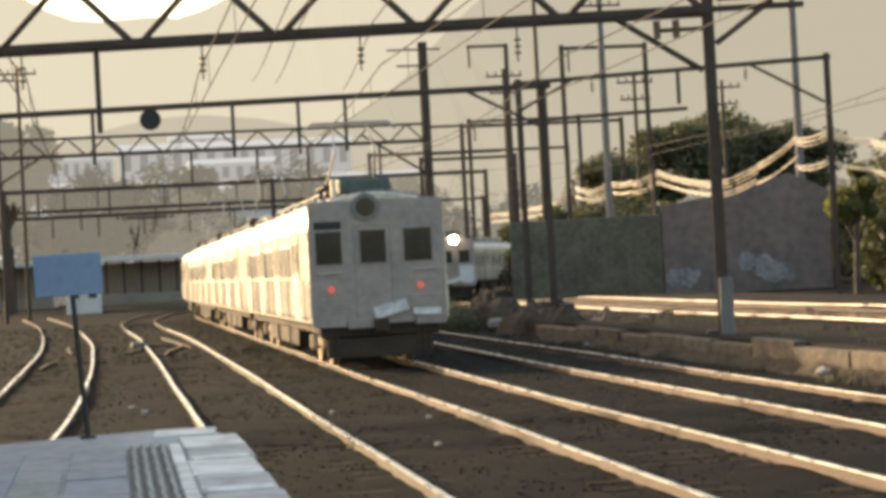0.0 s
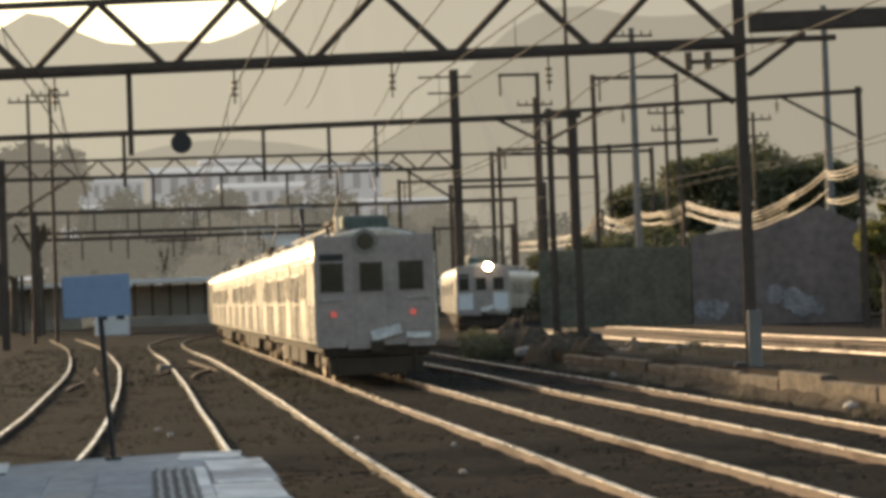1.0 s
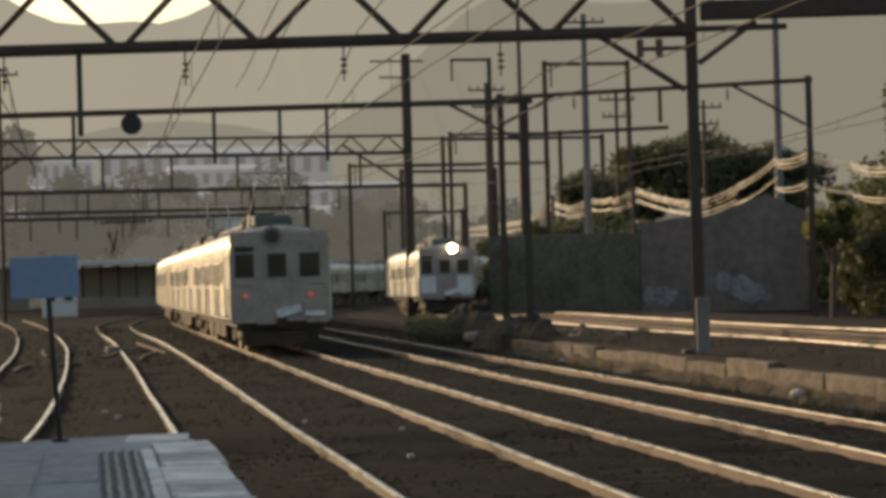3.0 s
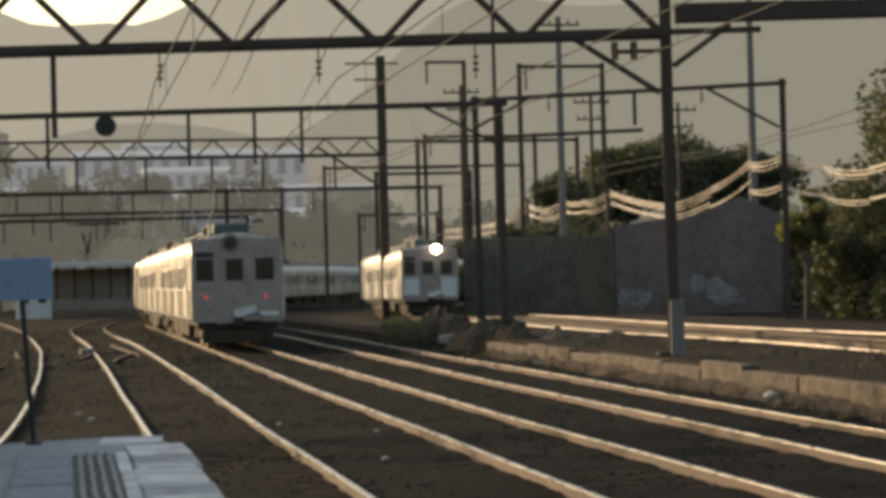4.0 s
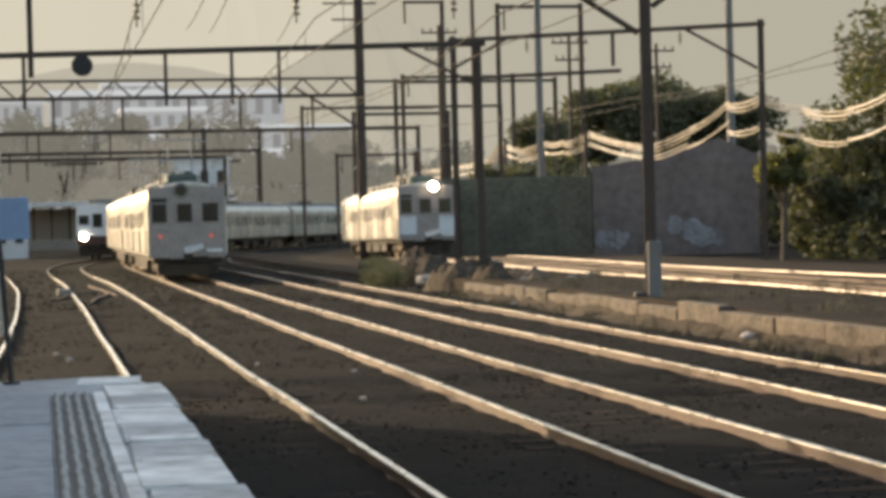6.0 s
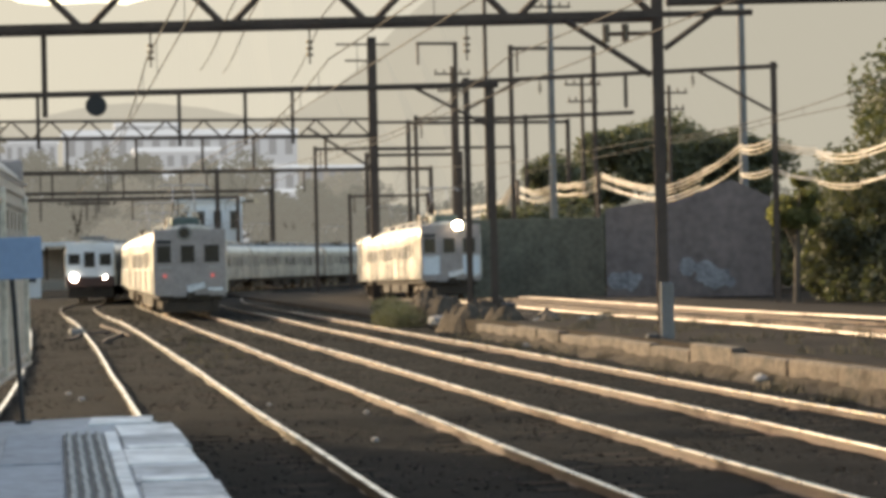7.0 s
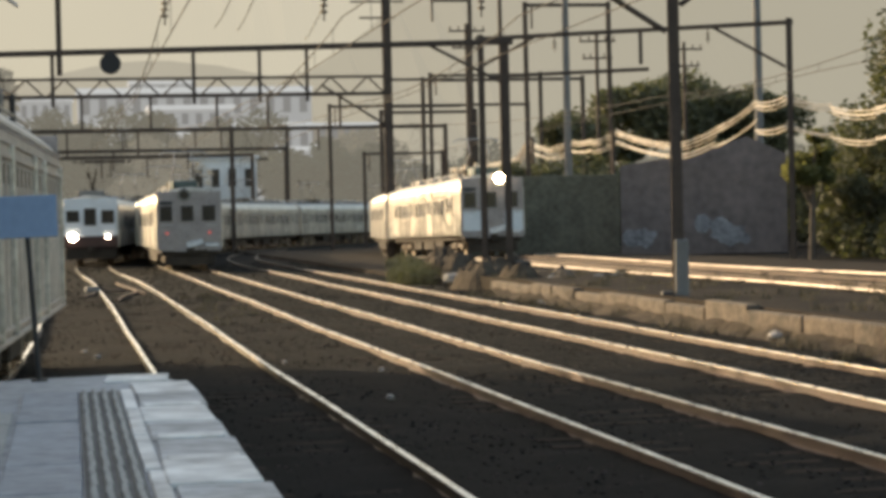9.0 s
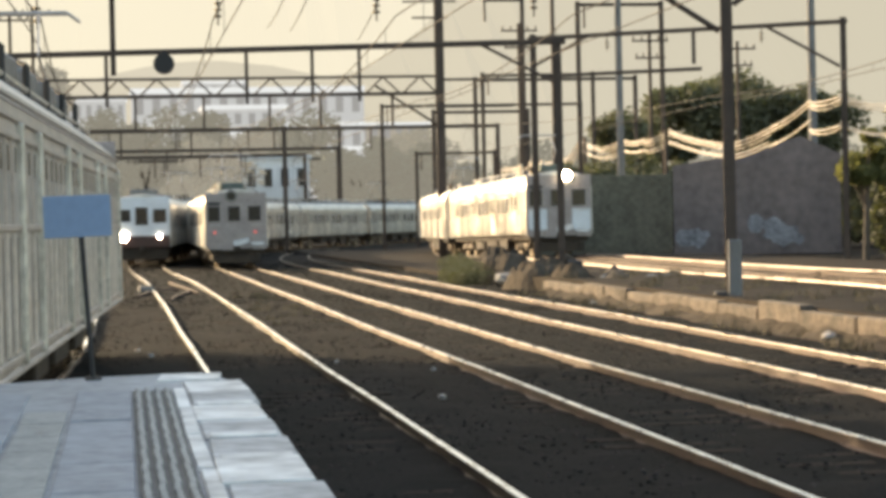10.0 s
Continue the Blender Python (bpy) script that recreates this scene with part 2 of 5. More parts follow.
# ---- track centre lines ----
class Line:
    def __init__(self, knots, step=1.0):
        self.p, self.s = [], []
        k = [Vector((*knots[0], 0)) * 2 - Vector((*knots[1], 0))] + [Vector((*q, 0)) for q in knots] + [Vector((*knots[-1], 0)) * 2 - Vector((*knots[-2], 0))]
        for i in range(1, len(k) - 2):
            n = max(2, int((k[i + 1] - k[i]).length / step))
            for j in range(n):
                t = j / n
                self.p.append(0.5 * (2 * k[i] + (k[i + 1] - k[i - 1]) * t + (2 * k[i - 1] - 5 * k[i] + 4 * k[i + 1] - k[i + 2]) * t * t + (3 * k[i] - k[i - 1] - 3 * k[i + 1] + k[i + 2]) * t ** 3))
        self.p.append(k[-2])
        d = 0.0
        for i, q in enumerate(self.p):
            d += (q - self.p[i - 1]).length if i else 0.0
            self.s.append(d)

    def at(self, s):
        i = int(np.clip(np.searchsorted(self.s, s) - 1, 0, len(self.p) - 2))
        f = (s - self.s[i]) / (self.s[i + 1] - self.s[i])
        return self.p[i].lerp(self.p[i + 1], f)

    def find(self, y):
        i = int(np.clip(np.searchsorted([q.y for q in self.p], y) - 1, 0, len(self.p) - 2))
        f = (y - self.p[i].y) / (self.p[i + 1].y - self.p[i].y)
        return self.s[i] + f * (self.s[i + 1] - self.s[i])


def arc(x, y0, y1, radius, turn, run, drift=0.0):
    """Straight along +y to y1, then a right-hand arc and a straight run."""
    k = [(x + drift * y0, y0)] + [(x + drift * y, y) for y in np.arange(y0 + 20, y1 - 5, 20)] + [(x + drift * y1, y1)]
    x = x + drift * y1
    for a in np.arange(3, turn + 0.1, 3):
        k.append((x + radius * (1 - math.cos(radians(a))), y1 + radius * math.sin(radians(a))))
    e = k[-1]
    k += [(e[0] + math.sin(radians(turn)) * d, e[1] + math.cos(radians(turn)) * d) for d in np.arange(15, run, 15)]
    return Line([(float(a), float(b)) for a, b in k])


LINE_0 = Line([(-3.5, -70), (-3.25, -20), (-2.95, 0), (-2.5, 15), (-1.76, 28), (-1.48, 40), (-1.5, 60), (-1.85, 78), (-3.2, 110), (-6, 150)])
LINE_1 = Line([(2.05, -40), (2.02, 0), (1.99, 18), (1.94, 36), (1.87, 56), (1.70, 75), (1.3, 92), (1.2, 106), (1.6, 115), (2.3, 123), (3.2, 131), (4.9, 142), (6.7, 150), (9.9, 161), (13.2, 170), (20, 185), (27.5, 200), (42, 230), (61, 268)])
LINE_2 = arc(5.75, -40, 112, 150, 27, 160, -0.0038)
LINE_3 = arc(9.27, -40, 100, 260, 12, 31)
LINE_5 = Line([(18.75, -20), (18.75, 20), (18.75, 60), (18.85, 75), (18.88, 90), (18.8, 102), (18.92, 112), (19.8, 123), (22.3, 135), (28, 148), (35, 161), (45, 175), (57, 189), (71, 203)])


def yard_rise(y):
    """Height of the raised yard, dipping towards its far end to fit the camera's view."""
    return 0.34 - 0.012 * max(0.0, min(28.0, y - 87.0))


GAUGE = 1.6


SLEEPER_MESH = bpy.data.meshes.new("sleeper")
bm = box(bmesh.new(), (0, 0, 0), (2.6, 0.24, 0.12), 0, 0.012)
bm.to_mesh(SLEEPER_MESH)
bm.free()
SLEEPER_MESH.materials.append(SLEEPER)


def track(line, s0, s1, label, drop=lambda y: 0.0, side_mat=RUST_RAIL, bright=True):
    t = thing("railway_track", label, "railway track", kind="structure")
    n = max(2, int((s1 - s0) / 1.5))
    foot = [(-0.065, -0.13), (0.065, -0.13), (0.065, -0.115), (0.012, -0.10), (0.012, -0.032), (0.034, -0.026), (0.034, -0.004), (-0.034, -0.004), (-0.034, -0.026), (-0.012, -0.032), (-0.012, -0.10), (-0.065, -0.115)]
    head = [(-0.033, -0.004), (0.033, -0.004), (0.031, 0.006), (-0.031, 0.006)]
    for side in (-1, 1):
        pts = []
        for i in range(n + 1):
            s = s0 + (s1 - s0) * i / n
            a, b = line.at(s - 0.5), line.at(s + 0.5)
            d = (b - a).normalized()
            w = Vector((d.y, -d.x, 0))
            q = line.at(s) + w * side * (GAUGE / 2 + 0.035)
            wob = 0.005 * math.sin(s * 0.7 + side) + 0.006 * math.sin(s * 0.31 + 2 * side)
            pts.append((q.x + wob, q.y, 0.01 * math.sin(s * 0.23 + side) + drop(q.y)))
        near = max(2, min(n, int((line.find(88.0) - s0) / (s1 - s0) * n)))
        r = part("rail", sweep(bmesh.new(), pts[:near + 1], foot), side_mat, t)
        part("rail_head", sweep(bmesh.new(), pts[:near + 1], head), RAIL_HEAD if bright else RUST_RAIL, r, "polished running surface" if bright else "")
        # Beyond here the bright head stops and a darker colour imitates haze.
        if near < n - 1:
            part("rail", sweep(bmesh.new(), pts[near:], foot), RAIL_DARK, t, "far end of the rail, darkened in colour for haze")
    s = s0 + 8
    while s < min(s1, s0 + 150):
        a, b = line.at(s - 0.5), line.at(s + 0.5)
        q = line.at(s)
        sl = new("sleeper", SLEEPER_MESH)
        sl.parent = t
        sl.matrix_basis = pose(q.x, q.y, -0.162 + drop(q.y), 0, 0, math.degrees(math.atan2(b.y - a.y, b.x - a.x)) - 90)
        s += 0.62
    return t


track(LINE_0, LINE_0.find(-10), LINE_0.find(140), "rusty broad-gauge track curving away beside the platform")
track(LINE_1, LINE_1.find(-10), LINE_1.find(240), "broad-gauge track with bright worn rail heads in dark ballast", side_mat=RAIL_DARK)
track(LINE_2, LINE_2.find(-10), LINE_2.find(110) + 140, "broad-gauge track with rusty rails bending off at a junction")
track(LINE_3, LINE_3.find(-10), LINE_3.find(100) + 60, "broad-gauge track with rusty rails below the low wall")
track(LINE_5, LINE_5.find(30), LINE_5.find(185), "dusty yard track on the raised strip behind the low wall", drop=yard_rise, bright=False)

# point rails and a point machine where the platform tracks part
RAIL_FOOT = [(-0.05, -0.12), (0.05, -0.12), (0.012, -0.09), (0.03, -0.02), (0.03, 0.0), (-0.03, 0.0), (-0.03, -0.02), (-0.012, -0.09)]
for knots in ([(1.35, 58), (1.55, 61), (1.95, 64), (2.2, 66.5)], [(0.45, 62), (0.75, 65), (0.9, 69)], [(-1.35, 64), (-1.55, 68), (-1.6, 71)], [(-1.95, 53), (-1.85, 56), (-1.65, 58)], [(2.3, 64), (2.0, 70), (1.7, 76)]):
    ln = Line(knots, 0.5)
    pts = [(p.x, p.y, -0.02) for p in ln.p]
    tagged(part("point_rail", sweep(bmesh.new(), pts, RAIL_FOOT), RUST_RAIL), "short worn point rail in the junction", "rail", "point rails at the junction")
pm = thing("point_machine", "squat pale point machine beside the rail", "point machine", (0.72, 66.6, -0.10))
part("case", box(bmesh.new(), (0, 0, 0.13), (0.45, 0.35, 0.2), 12, 0.05), POLE_GREY, pm)
part("throw_rod", rod(bmesh.new(), (0.2, 0, 0.08), (1.1, 0.1, 0.08), 0.03, 8), RUST_RAIL, pm)

# ---- ground ----
bm = bmesh.new()
xs = [-2500, -400, -60, -20, -8] + [-5 + 0.3 * k for k in range(57)] + [13, 20, 40, 100, 500, 2500]
ys = [-300, -20, 0, 8] + [8.4 + 0.42 * k for k in range(125)] + [65, 80, 110, 150, 220, 400, 1200, 3200]


def ballast_height(x, y):
    if abs(x) > 30 or y > 200:
        return -0.098
    heaps = 0.026 * noise.noise((x * 0.9, y * 0.5, 0)) + 0.022 * noise.noise((x * 2.3, y * 1.5, 5)) + 0.012 * noise.noise((x * 5, y * 3, 9))
    return -0.098 + (heaps if 8 < y < 61 and -5 < x < 12 else 0.0)


grid = [[bm.verts.new((x, y, ballast_height(x, y))) for x in xs] for y in ys]
for r0, r1 in zip(grid, grid[1:]):
    for k in range(len(xs) - 1):
        bm.faces.new((r0[k], r0[k + 1], r1[k + 1], r1[k]))
tagged(part("ground", bm, BALLAST), "dark oily ballast between the tracks", "ground", kind="structure")


def scatter(n, xr, yr, size, mat, name, label, seed):
    rnd = random.Random(seed)
    verts, faces = [], []
    for _ in range(n):
        x, y = rnd.uniform(*xr), rnd.uniform(*yr)
        s = size * rnd.uniform(0.5, 1.5)
        k = len(verts)
        a0 = rnd.uniform(0, 6.28)
        for dz, rr in ((0.0, 1.0), (0.55, 0.75)):
            for j in range(4):
                a = a0 + j * 1.571 + rnd.uniform(-0.4, 0.4)
                verts.append((x + s * rr * math.cos(a), y + s * rr * math.sin(a), -0.122 + s * dz * rnd.uniform(0.8, 1.3) + 0.02))
        faces += [(k + 4, k + 5, k + 6, k + 7)] + [(k + j, k + (j + 1) % 4, k + 4 + (j + 1) % 4, k + 4 + j) for j in range(4)]
    me = bpy.data.meshes.new(name)
    me.from_pydata(verts, [], faces)
    me.materials.append(mat)
    return tagged(new(name, me), label, "ballast", kind="stuff")


scatter(16000, (-4.5, 11.6), (8, 60), 0.019, STONE, "ballast_stones", "loose dark crushed stone between the rails", 1)
scatter(5000, (-4.5, 11.6), (8, 60), 0.022, STONE_PALE, "ballast_stones", "scattered paler stones in the dark ballast", 4)
scatter(9000, (-6, 22), (55, 110), 0.04, STONE, "ballast_stones", "loose dark crushed stone of the far yard", 2)

# ---- litter on the ballast ----
LITTER = material("pale_litter", (0.34, 0.32, 0.30), 0.7, 0, 0.3, 6.0, 40.0, 0.3)
for k, (x, y, r) in enumerate(((0.42, 33.6, 0.06), (0.22, 35.2, 0.05), (11.5, 32.2, 0.13), (4.35, 28.7, 0.04), (3.75, 24.1, 0.05), (3.2, 31.0, 0.035), (11.2, 48.0, 0.11))):
    rnd = random.Random(90 + k)
    bm = bmesh.new()
    bmesh.ops.create_icosphere(bm, subdivisions=2, radius=r)
    for v in bm.verts:
        v.co *= rnd.uniform(0.75, 1.2)
        v.co.z *= 0.7
    ob = part("litter", bm, LITTER)
    ob.location = (x, y, -0.10 + r * 0.5)
    tagged(ob, "crumpled pale scrap lying on the ballast", "litter", "scraps on the ballast")

# ---- platform nose ----
PZ = 1.40
bm = bmesh.new()
outline = [(-0.66, -6), (0.47, -6), (0.47, 8.05), (0.46, 8.35), (0.42, 8.7), (0.36, 8.95), (0.28, 9.05), (-0.20, 8.95), (-0.62, 8.72), (-0.70, 7.0)]
top = [bm.verts.new((x, y, PZ)) for x, y in outline]
low = [bm.verts.new((x - 0.04 * (1 if x > 0 else -1), y, -0.3)) for x, y in outline]
bm.faces.new(top)
for k in range(len(top)):
    j = (k + 1) % len(top)
    bm.faces.new((top[k], low[k], low[j], top[j]))
bmesh.ops.recalc_face_normals(bm, faces=bm.faces)
bmesh.ops.bevel(bm, geom=[e for e in bm.edges if all(v.co.z > 1 for v in e.verts)], offset=0.015, segments=2, affect="EDGES")
platform = tagged(part("platform", bm, CONC), "grey concrete platform nose with worn white edges", "platform", kind="structure")
rnd = random.Random(5)
# worn edge slabs, a few still bright with paint, laid unevenly
for i in range(16):
    y = 8.38 - i * 0.56
    worn = i % 5 not in (0, 2)
    bm = box(bmesh.new(), (0.352 + rnd.uniform(-0.008, 0.008), y - 0.28, PZ + rnd.uniform(0.001, 0.008)), (0.235, 0.55 - rnd.uniform(0.0, 0.02), 0.016), rnd.uniform(-1.2, 1.2), 0.005)
    part("edge_slab", bm, EDGE_GREY if worn else CONC_EDGE, platform)
    if worn:
        bm = box(bmesh.new(), (0.35, y - 0.53 + rnd.uniform(-0.02, 0.02), PZ + 0.012), (0.20, rnd.uniform(0.06, 0.12), 0.010), rnd.uniform(-4, 4), 0.003)
        part("paint_band", bm, CONC_EDGE, platform, "worn white paint band")
for i in range(7):
    y = 8.1 - i * 0.9
    part("edge_line", box(bmesh.new(), (0.208 + rnd.uniform(-0.004, 0.004), y - 0.45, PZ + 0.004), (0.045, 0.86, 0.012), rnd.uniform(-0.4, 0.4), 0.003), CONC_EDGE, platform)
for i in range(11):
    y = 8.04 - i * 0.52
    slab = part("tactile_slab", box(bmesh.new(), (0.102, y - 0.26, PZ + 0.001), (0.152, 0.515, 0.012)), TACTILE_BASE, platform)
    for k in range(4):
        bm = bmesh.new()
        for j in range(4):
            box(bm, (0.047 + k * 0.037 + 0.002 * math.sin(2.1 * (4 * i + j)), y - 0.065 - 0.13 * j, PZ + 0.011), (0.017, 0.126, 0.016), 1.0 * (-1) ** j, 0.004)
        part("ridge", bm, TACTILE, slab)
# grey-blue paving slabs with open joints, and a duller strip of small ones
for i in range(13):
    y = 8.08 - i * 0.62
    for x, w in ((-0.083, 0.205), (-0.505, 0.28)):
        part("paving_slab", box(bmesh.new(), (x, y - 0.31, PZ + rnd.uniform(0.001, 0.006)), (w, 0.605, 0.012), rnd.uniform(-0.4, 0.4), 0.004), SLAB, platform)
for i in range(12):
    y = 7.22 - i * 0.42
    part("small_slab", box(bmesh.new(), (-0.275, y - 0.21, PZ + rnd.uniform(0.001, 0.005)), (0.145, 0.405, 0.012), rnd.uniform(-0.6, 0.6), 0.003), TACTILE, platform)
for i in range(3):
    y = 8.72 - i * 0.5
    part("edge_stripe", box(bmesh.new(), (-0.60 - 0.01 * i, y - 0.25, PZ + 0.010), (0.09, 0.48, 0.010), 2, 0.003), CONC_EDGE, platform)
part("end_slab", box(bmesh.new(), (0.27, 8.70, PZ + 0.003), (0.26, 0.36, 0.014), -4, 0.004), CONC_EDGE, platform)

# stop sign on its thin post
sign = thing("platform_sign", "blank blue-grey sign plate on a thin black post", "sign", (-0.14, 8.80, PZ))
bm = rod(bmesh.new(), (0.005, 0, 0), (-0.03, 0, 0.62), 0.011, 10)
rod(bm, (0.005, 0, 0), (0.005, 0, 0.012), 0.035, 12)
part("post", bm, BLACK, sign)
bm = box(bmesh.new(), (-0.03, -0.016, 0.70), (0.284, 0.012, 0.178), 0, 0.004)
pl = part("sign_plate", bm, SIGN_BLUE, sign)
pl.rotation_euler = (0, radians(-1.2), 0)

# unseen block, added beside the track to shade the platform
bm = box(bmesh.new(), (-8.6, 12.5, 2.3), (5.0, 19, 5.0), 0, 0.05)
shed = thing("unseen_shade_block", "plain grey block added out of view to shade the platform", "shed")
part("wall", bm, FACADE_B, shed)
part("roof", box(bmesh.new(), (-8.5, 12.5, 4.9), (5.4, 19.6, 0.16), 0, 0.04), GALV, shed)

# ---- low retaining wall and paved strip ----
wall = thing("retaining_wall", "earth-stained low concrete wall beside the track", "wall", kind="structure")
rnd = random.Random(8)
y = 18.0
while y < 55:
    ln = rnd.uniform(2.2, 2.7)
    part("wall_block", box(bmesh.new(), (11.9 + rnd.uniform(-0.02, 0.02), y + ln / 2, 0.02 + rnd.uniform(-0.10, 0.06)), (0.24 + rnd.uniform(0, 0.04), ln - rnd.uniform(0.01, 0.05), 0.66), rnd.uniform(-1.6, 1.6), rnd.uniform(0.03, 0.07)), BROWN_WALL, wall)
    y += ln
bm = bmesh.new()
gx, gy = np.linspace(12.03, 26.5, 24), np.linspace(10, 150, 70)


def strip_height(x, yy):
    shoulder = 0.10 * max(0.0, 1 - (x - 12.03) / 2.2)
    fade = max(0.0, min(1.0, (yy - 56) / 16)) * max(0.0, min(1.0, (16.6 - x) / 2.5))
    return (yard_rise(yy) - 0.09 + shoulder) * (1 - fade) + 0.05 * fade + 0.03 * noise.noise((x, yy * 0.5, 3))


g = [[bm.verts.new((x, yy, strip_height(x, yy))) for x in gx] for yy in gy]
for r0, r1 in zip(g, g[1:]):
    for k in range(len(gx) - 1):
        bm.faces.new((r0[k], r0[k + 1], r1[k + 1], r1[k]))
for k in (0, len(gx) - 1):
    e = [r[k] for r in g]
    f = [bm.verts.new((v.co.x, v.co.y, -0.3)) for v in e]
    for a, b, c, d in zip(e, e[1:], f[1:], f):
        bm.faces.new((a, b, c, d))
bmesh.ops.recalc_face_normals(bm, faces=bm.faces)
tagged(part("pavement", bm, SIDING), "dusty raised strip of earth and worn paving", "pavement", kind="structure")
rnd = random.Random(31)
for x0, x1, y0, y1, n, lab in ((10.9, 11.75, 24, 56, 1500, "dry weeds along the foot of the low wall"), (12.1, 17.5, 26, 60, 2600, "dry weeds on the raised strip"), (2.9, 4.6, 40, 60, 500, "sparse weeds between the tracks")):
    verts, faces = [], []
    clumps = [(rnd.uniform(x0, x1), rnd.uniform(y0, y1)) for _ in range(n // 26)]
    for _ in range(n):
        cx, cy = rnd.choice(clumps)
        x, y, a = cx + rnd.gauss(0, 0.12), cy + rnd.gauss(0, 0.16), rnd.uniform(0, 6.28)
        z0 = 0.30 if x > 12 else -0.1
        h, w = rnd.uniform(0.06, 0.24), rnd.uniform(0.006, 0.014)
        lx, ly = rnd.gauss(0, 0.06), rnd.gauss(0, 0.06)
        k = len(verts)
        verts += [(x - w * math.cos(a), y - w * math.sin(a), z0), (x + w * math.cos(a), y + w * math.sin(a), z0), (x + lx, y + ly, z0 + h)]
        faces.append((k, k + 1, k + 2))
    me = bpy.data.meshes.new("weeds")
    me.from_pydata(verts, [], faces)
    me.materials.append(DRY)
    tagged(new("weeds", me), lab, "weeds", kind="stuff")
# loose earth washed against the foot of the wall
def earth(x0, x1, y0, y1, nx, ny, top, label, category):
    """A lumpy sheet of earth; top(u, v) is its height over the ballast, u across and v along."""
    bm = bmesh.new()
    g = []
    for j in range(ny + 1):
        row = []
        for i in range(nx + 1):
            u, v = i / nx, j / ny
            x, y = x0 + (x1 - x0) * u, y0 + (y1 - y0) * v
            z = top(u, v)
            z *= 1 + 0.55 * noise.noise((x * 1.9, y * 0.9, 7.1)) + 0.25 * noise.noise((x * 5, y * 3, 1.3))
            row.append(bm.verts.new((x, y, z - 0.16)))
        g.append(row)
    for r0, r1 in zip(g, g[1:]):
        for k in range(nx):
            bm.faces.new((r0[k], r0[k + 1], r1[k + 1], r1[k]))
    return tagged(part(category, bm, EARTH), label, category.replace("_", " "), kind="stuff")


earth(10.95, 11.86, 20, 56, 8, 150, lambda u, v: 0.02 + 0.26 * u * u, "loose brown earth banked along the low wall", "earth_bank")
for hx, hy, rx, ry, h in ((12.6, 67.5, 1.1, 2.6, 1.25), (12.2, 60.6, 0.8, 1.7, 0.85), (12.8, 57.6, 0.7, 1.3, 0.80), (13.6, 63.5, 1.2, 2.0, 0.95)):
    earth(hx - rx, hx + rx, hy - ry, hy + ry, 16, 22, lambda u, v, h=h: h * max(0, 1 - (2 * u - 1) ** 2 - (2 * v - 1) ** 2) ** 0.7, "heap of dry brown earth and rubble by the junction", "earth_heap")
# long bars standing in for two bright yard lines, placed to fit the camera's view
for x, z in ((16.62, 0.31), (20.75, 0.32)):
    pts = [(x + 0.05 * math.sin(yy * 0.3), yy, z + 0.02 * math.sin(yy * 0.17)) for yy in np.arange(34, 92, 2)]
    tagged(part("yard_rail", tube(bmesh.new(), pts, 0.045, 8), YARD_RAIL), "long patchy steel bar lying along the yard", "rail", kind="structure")


# ---- rolling stock ----
def shell(bm, prof, y0, y1, inset=0.0):
    """A closed car body of the half profile (x, z), mirrored, with slightly drawn-in ends."""
    full = prof + [(-x, z) for x, z in reversed(prof) if x > 0.001]
    rings = []
    for y, k in ((y0, 0.985), (y0 + 0.10, 1.0), (y1 - 0.10, 1.0), (y1, 0.985)):
        rings.append([bm.verts.new((x * k, y, 0.97 + (z - 0.97) * (1 if k == 1 else 0.985))) for x, z in full])
    n = len(full)
    for a, b in zip(rings, rings[1:]):
        for j in range(n):
            bm.faces.new((a[j], a[(j + 1) % n], b[(j + 1) % n], b[j]))
    bm.faces.new(rings[0])
    bm.faces.new(rings[-1][::-1])
    bmesh.ops.recalc_face_normals(bm, faces=bm.faces)
    return bm


PROF = [(1.42, 0.97), (1.45, 1.15), (1.45, 2.95), (1.42, 3.15), (1.33, 3.33), (1.13, 3.50), (0.80, 3.62), (0.40, 3.70), (0.0, 3.73)]
LEN = 20.0


def bogie(car, y):
    bm = bmesh.new()
    for x in (-0.98, 0.98):
        box(bm, (x, 0, 0.52), (0.10, 2.9, 0.20), 0, 0.03)
        for dy in (-1.15, 1.15):
            box(bm, (x, dy, 0.46), (0.16, 0.34, 0.34), 0, 0.04)
        rod(bm, (x, 0, 0.35), (x, 0, 0.90), 0.14, 10)
    box(bm, (0, 0, 0.62), (2.0, 0.45, 0.22), 0, 0.03)
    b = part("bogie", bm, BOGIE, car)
    b.location = (0, y, 0)
    for dy in (-1.15, 1.15):
        bm = rod(bmesh.new(), (-0.86, 0, 0.46), (0.86, 0, 0.46), 0.07, 8)
        for x in (-0.80, 0.80):
            disc_x(bm, (x, 0, 0.46), 0.455, 0.13, 24)
            disc_x(bm, (x * 0.91, 0, 0.46), 0.485, 0.03, 24)
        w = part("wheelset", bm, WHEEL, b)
        w.location = (0, dy, 0)


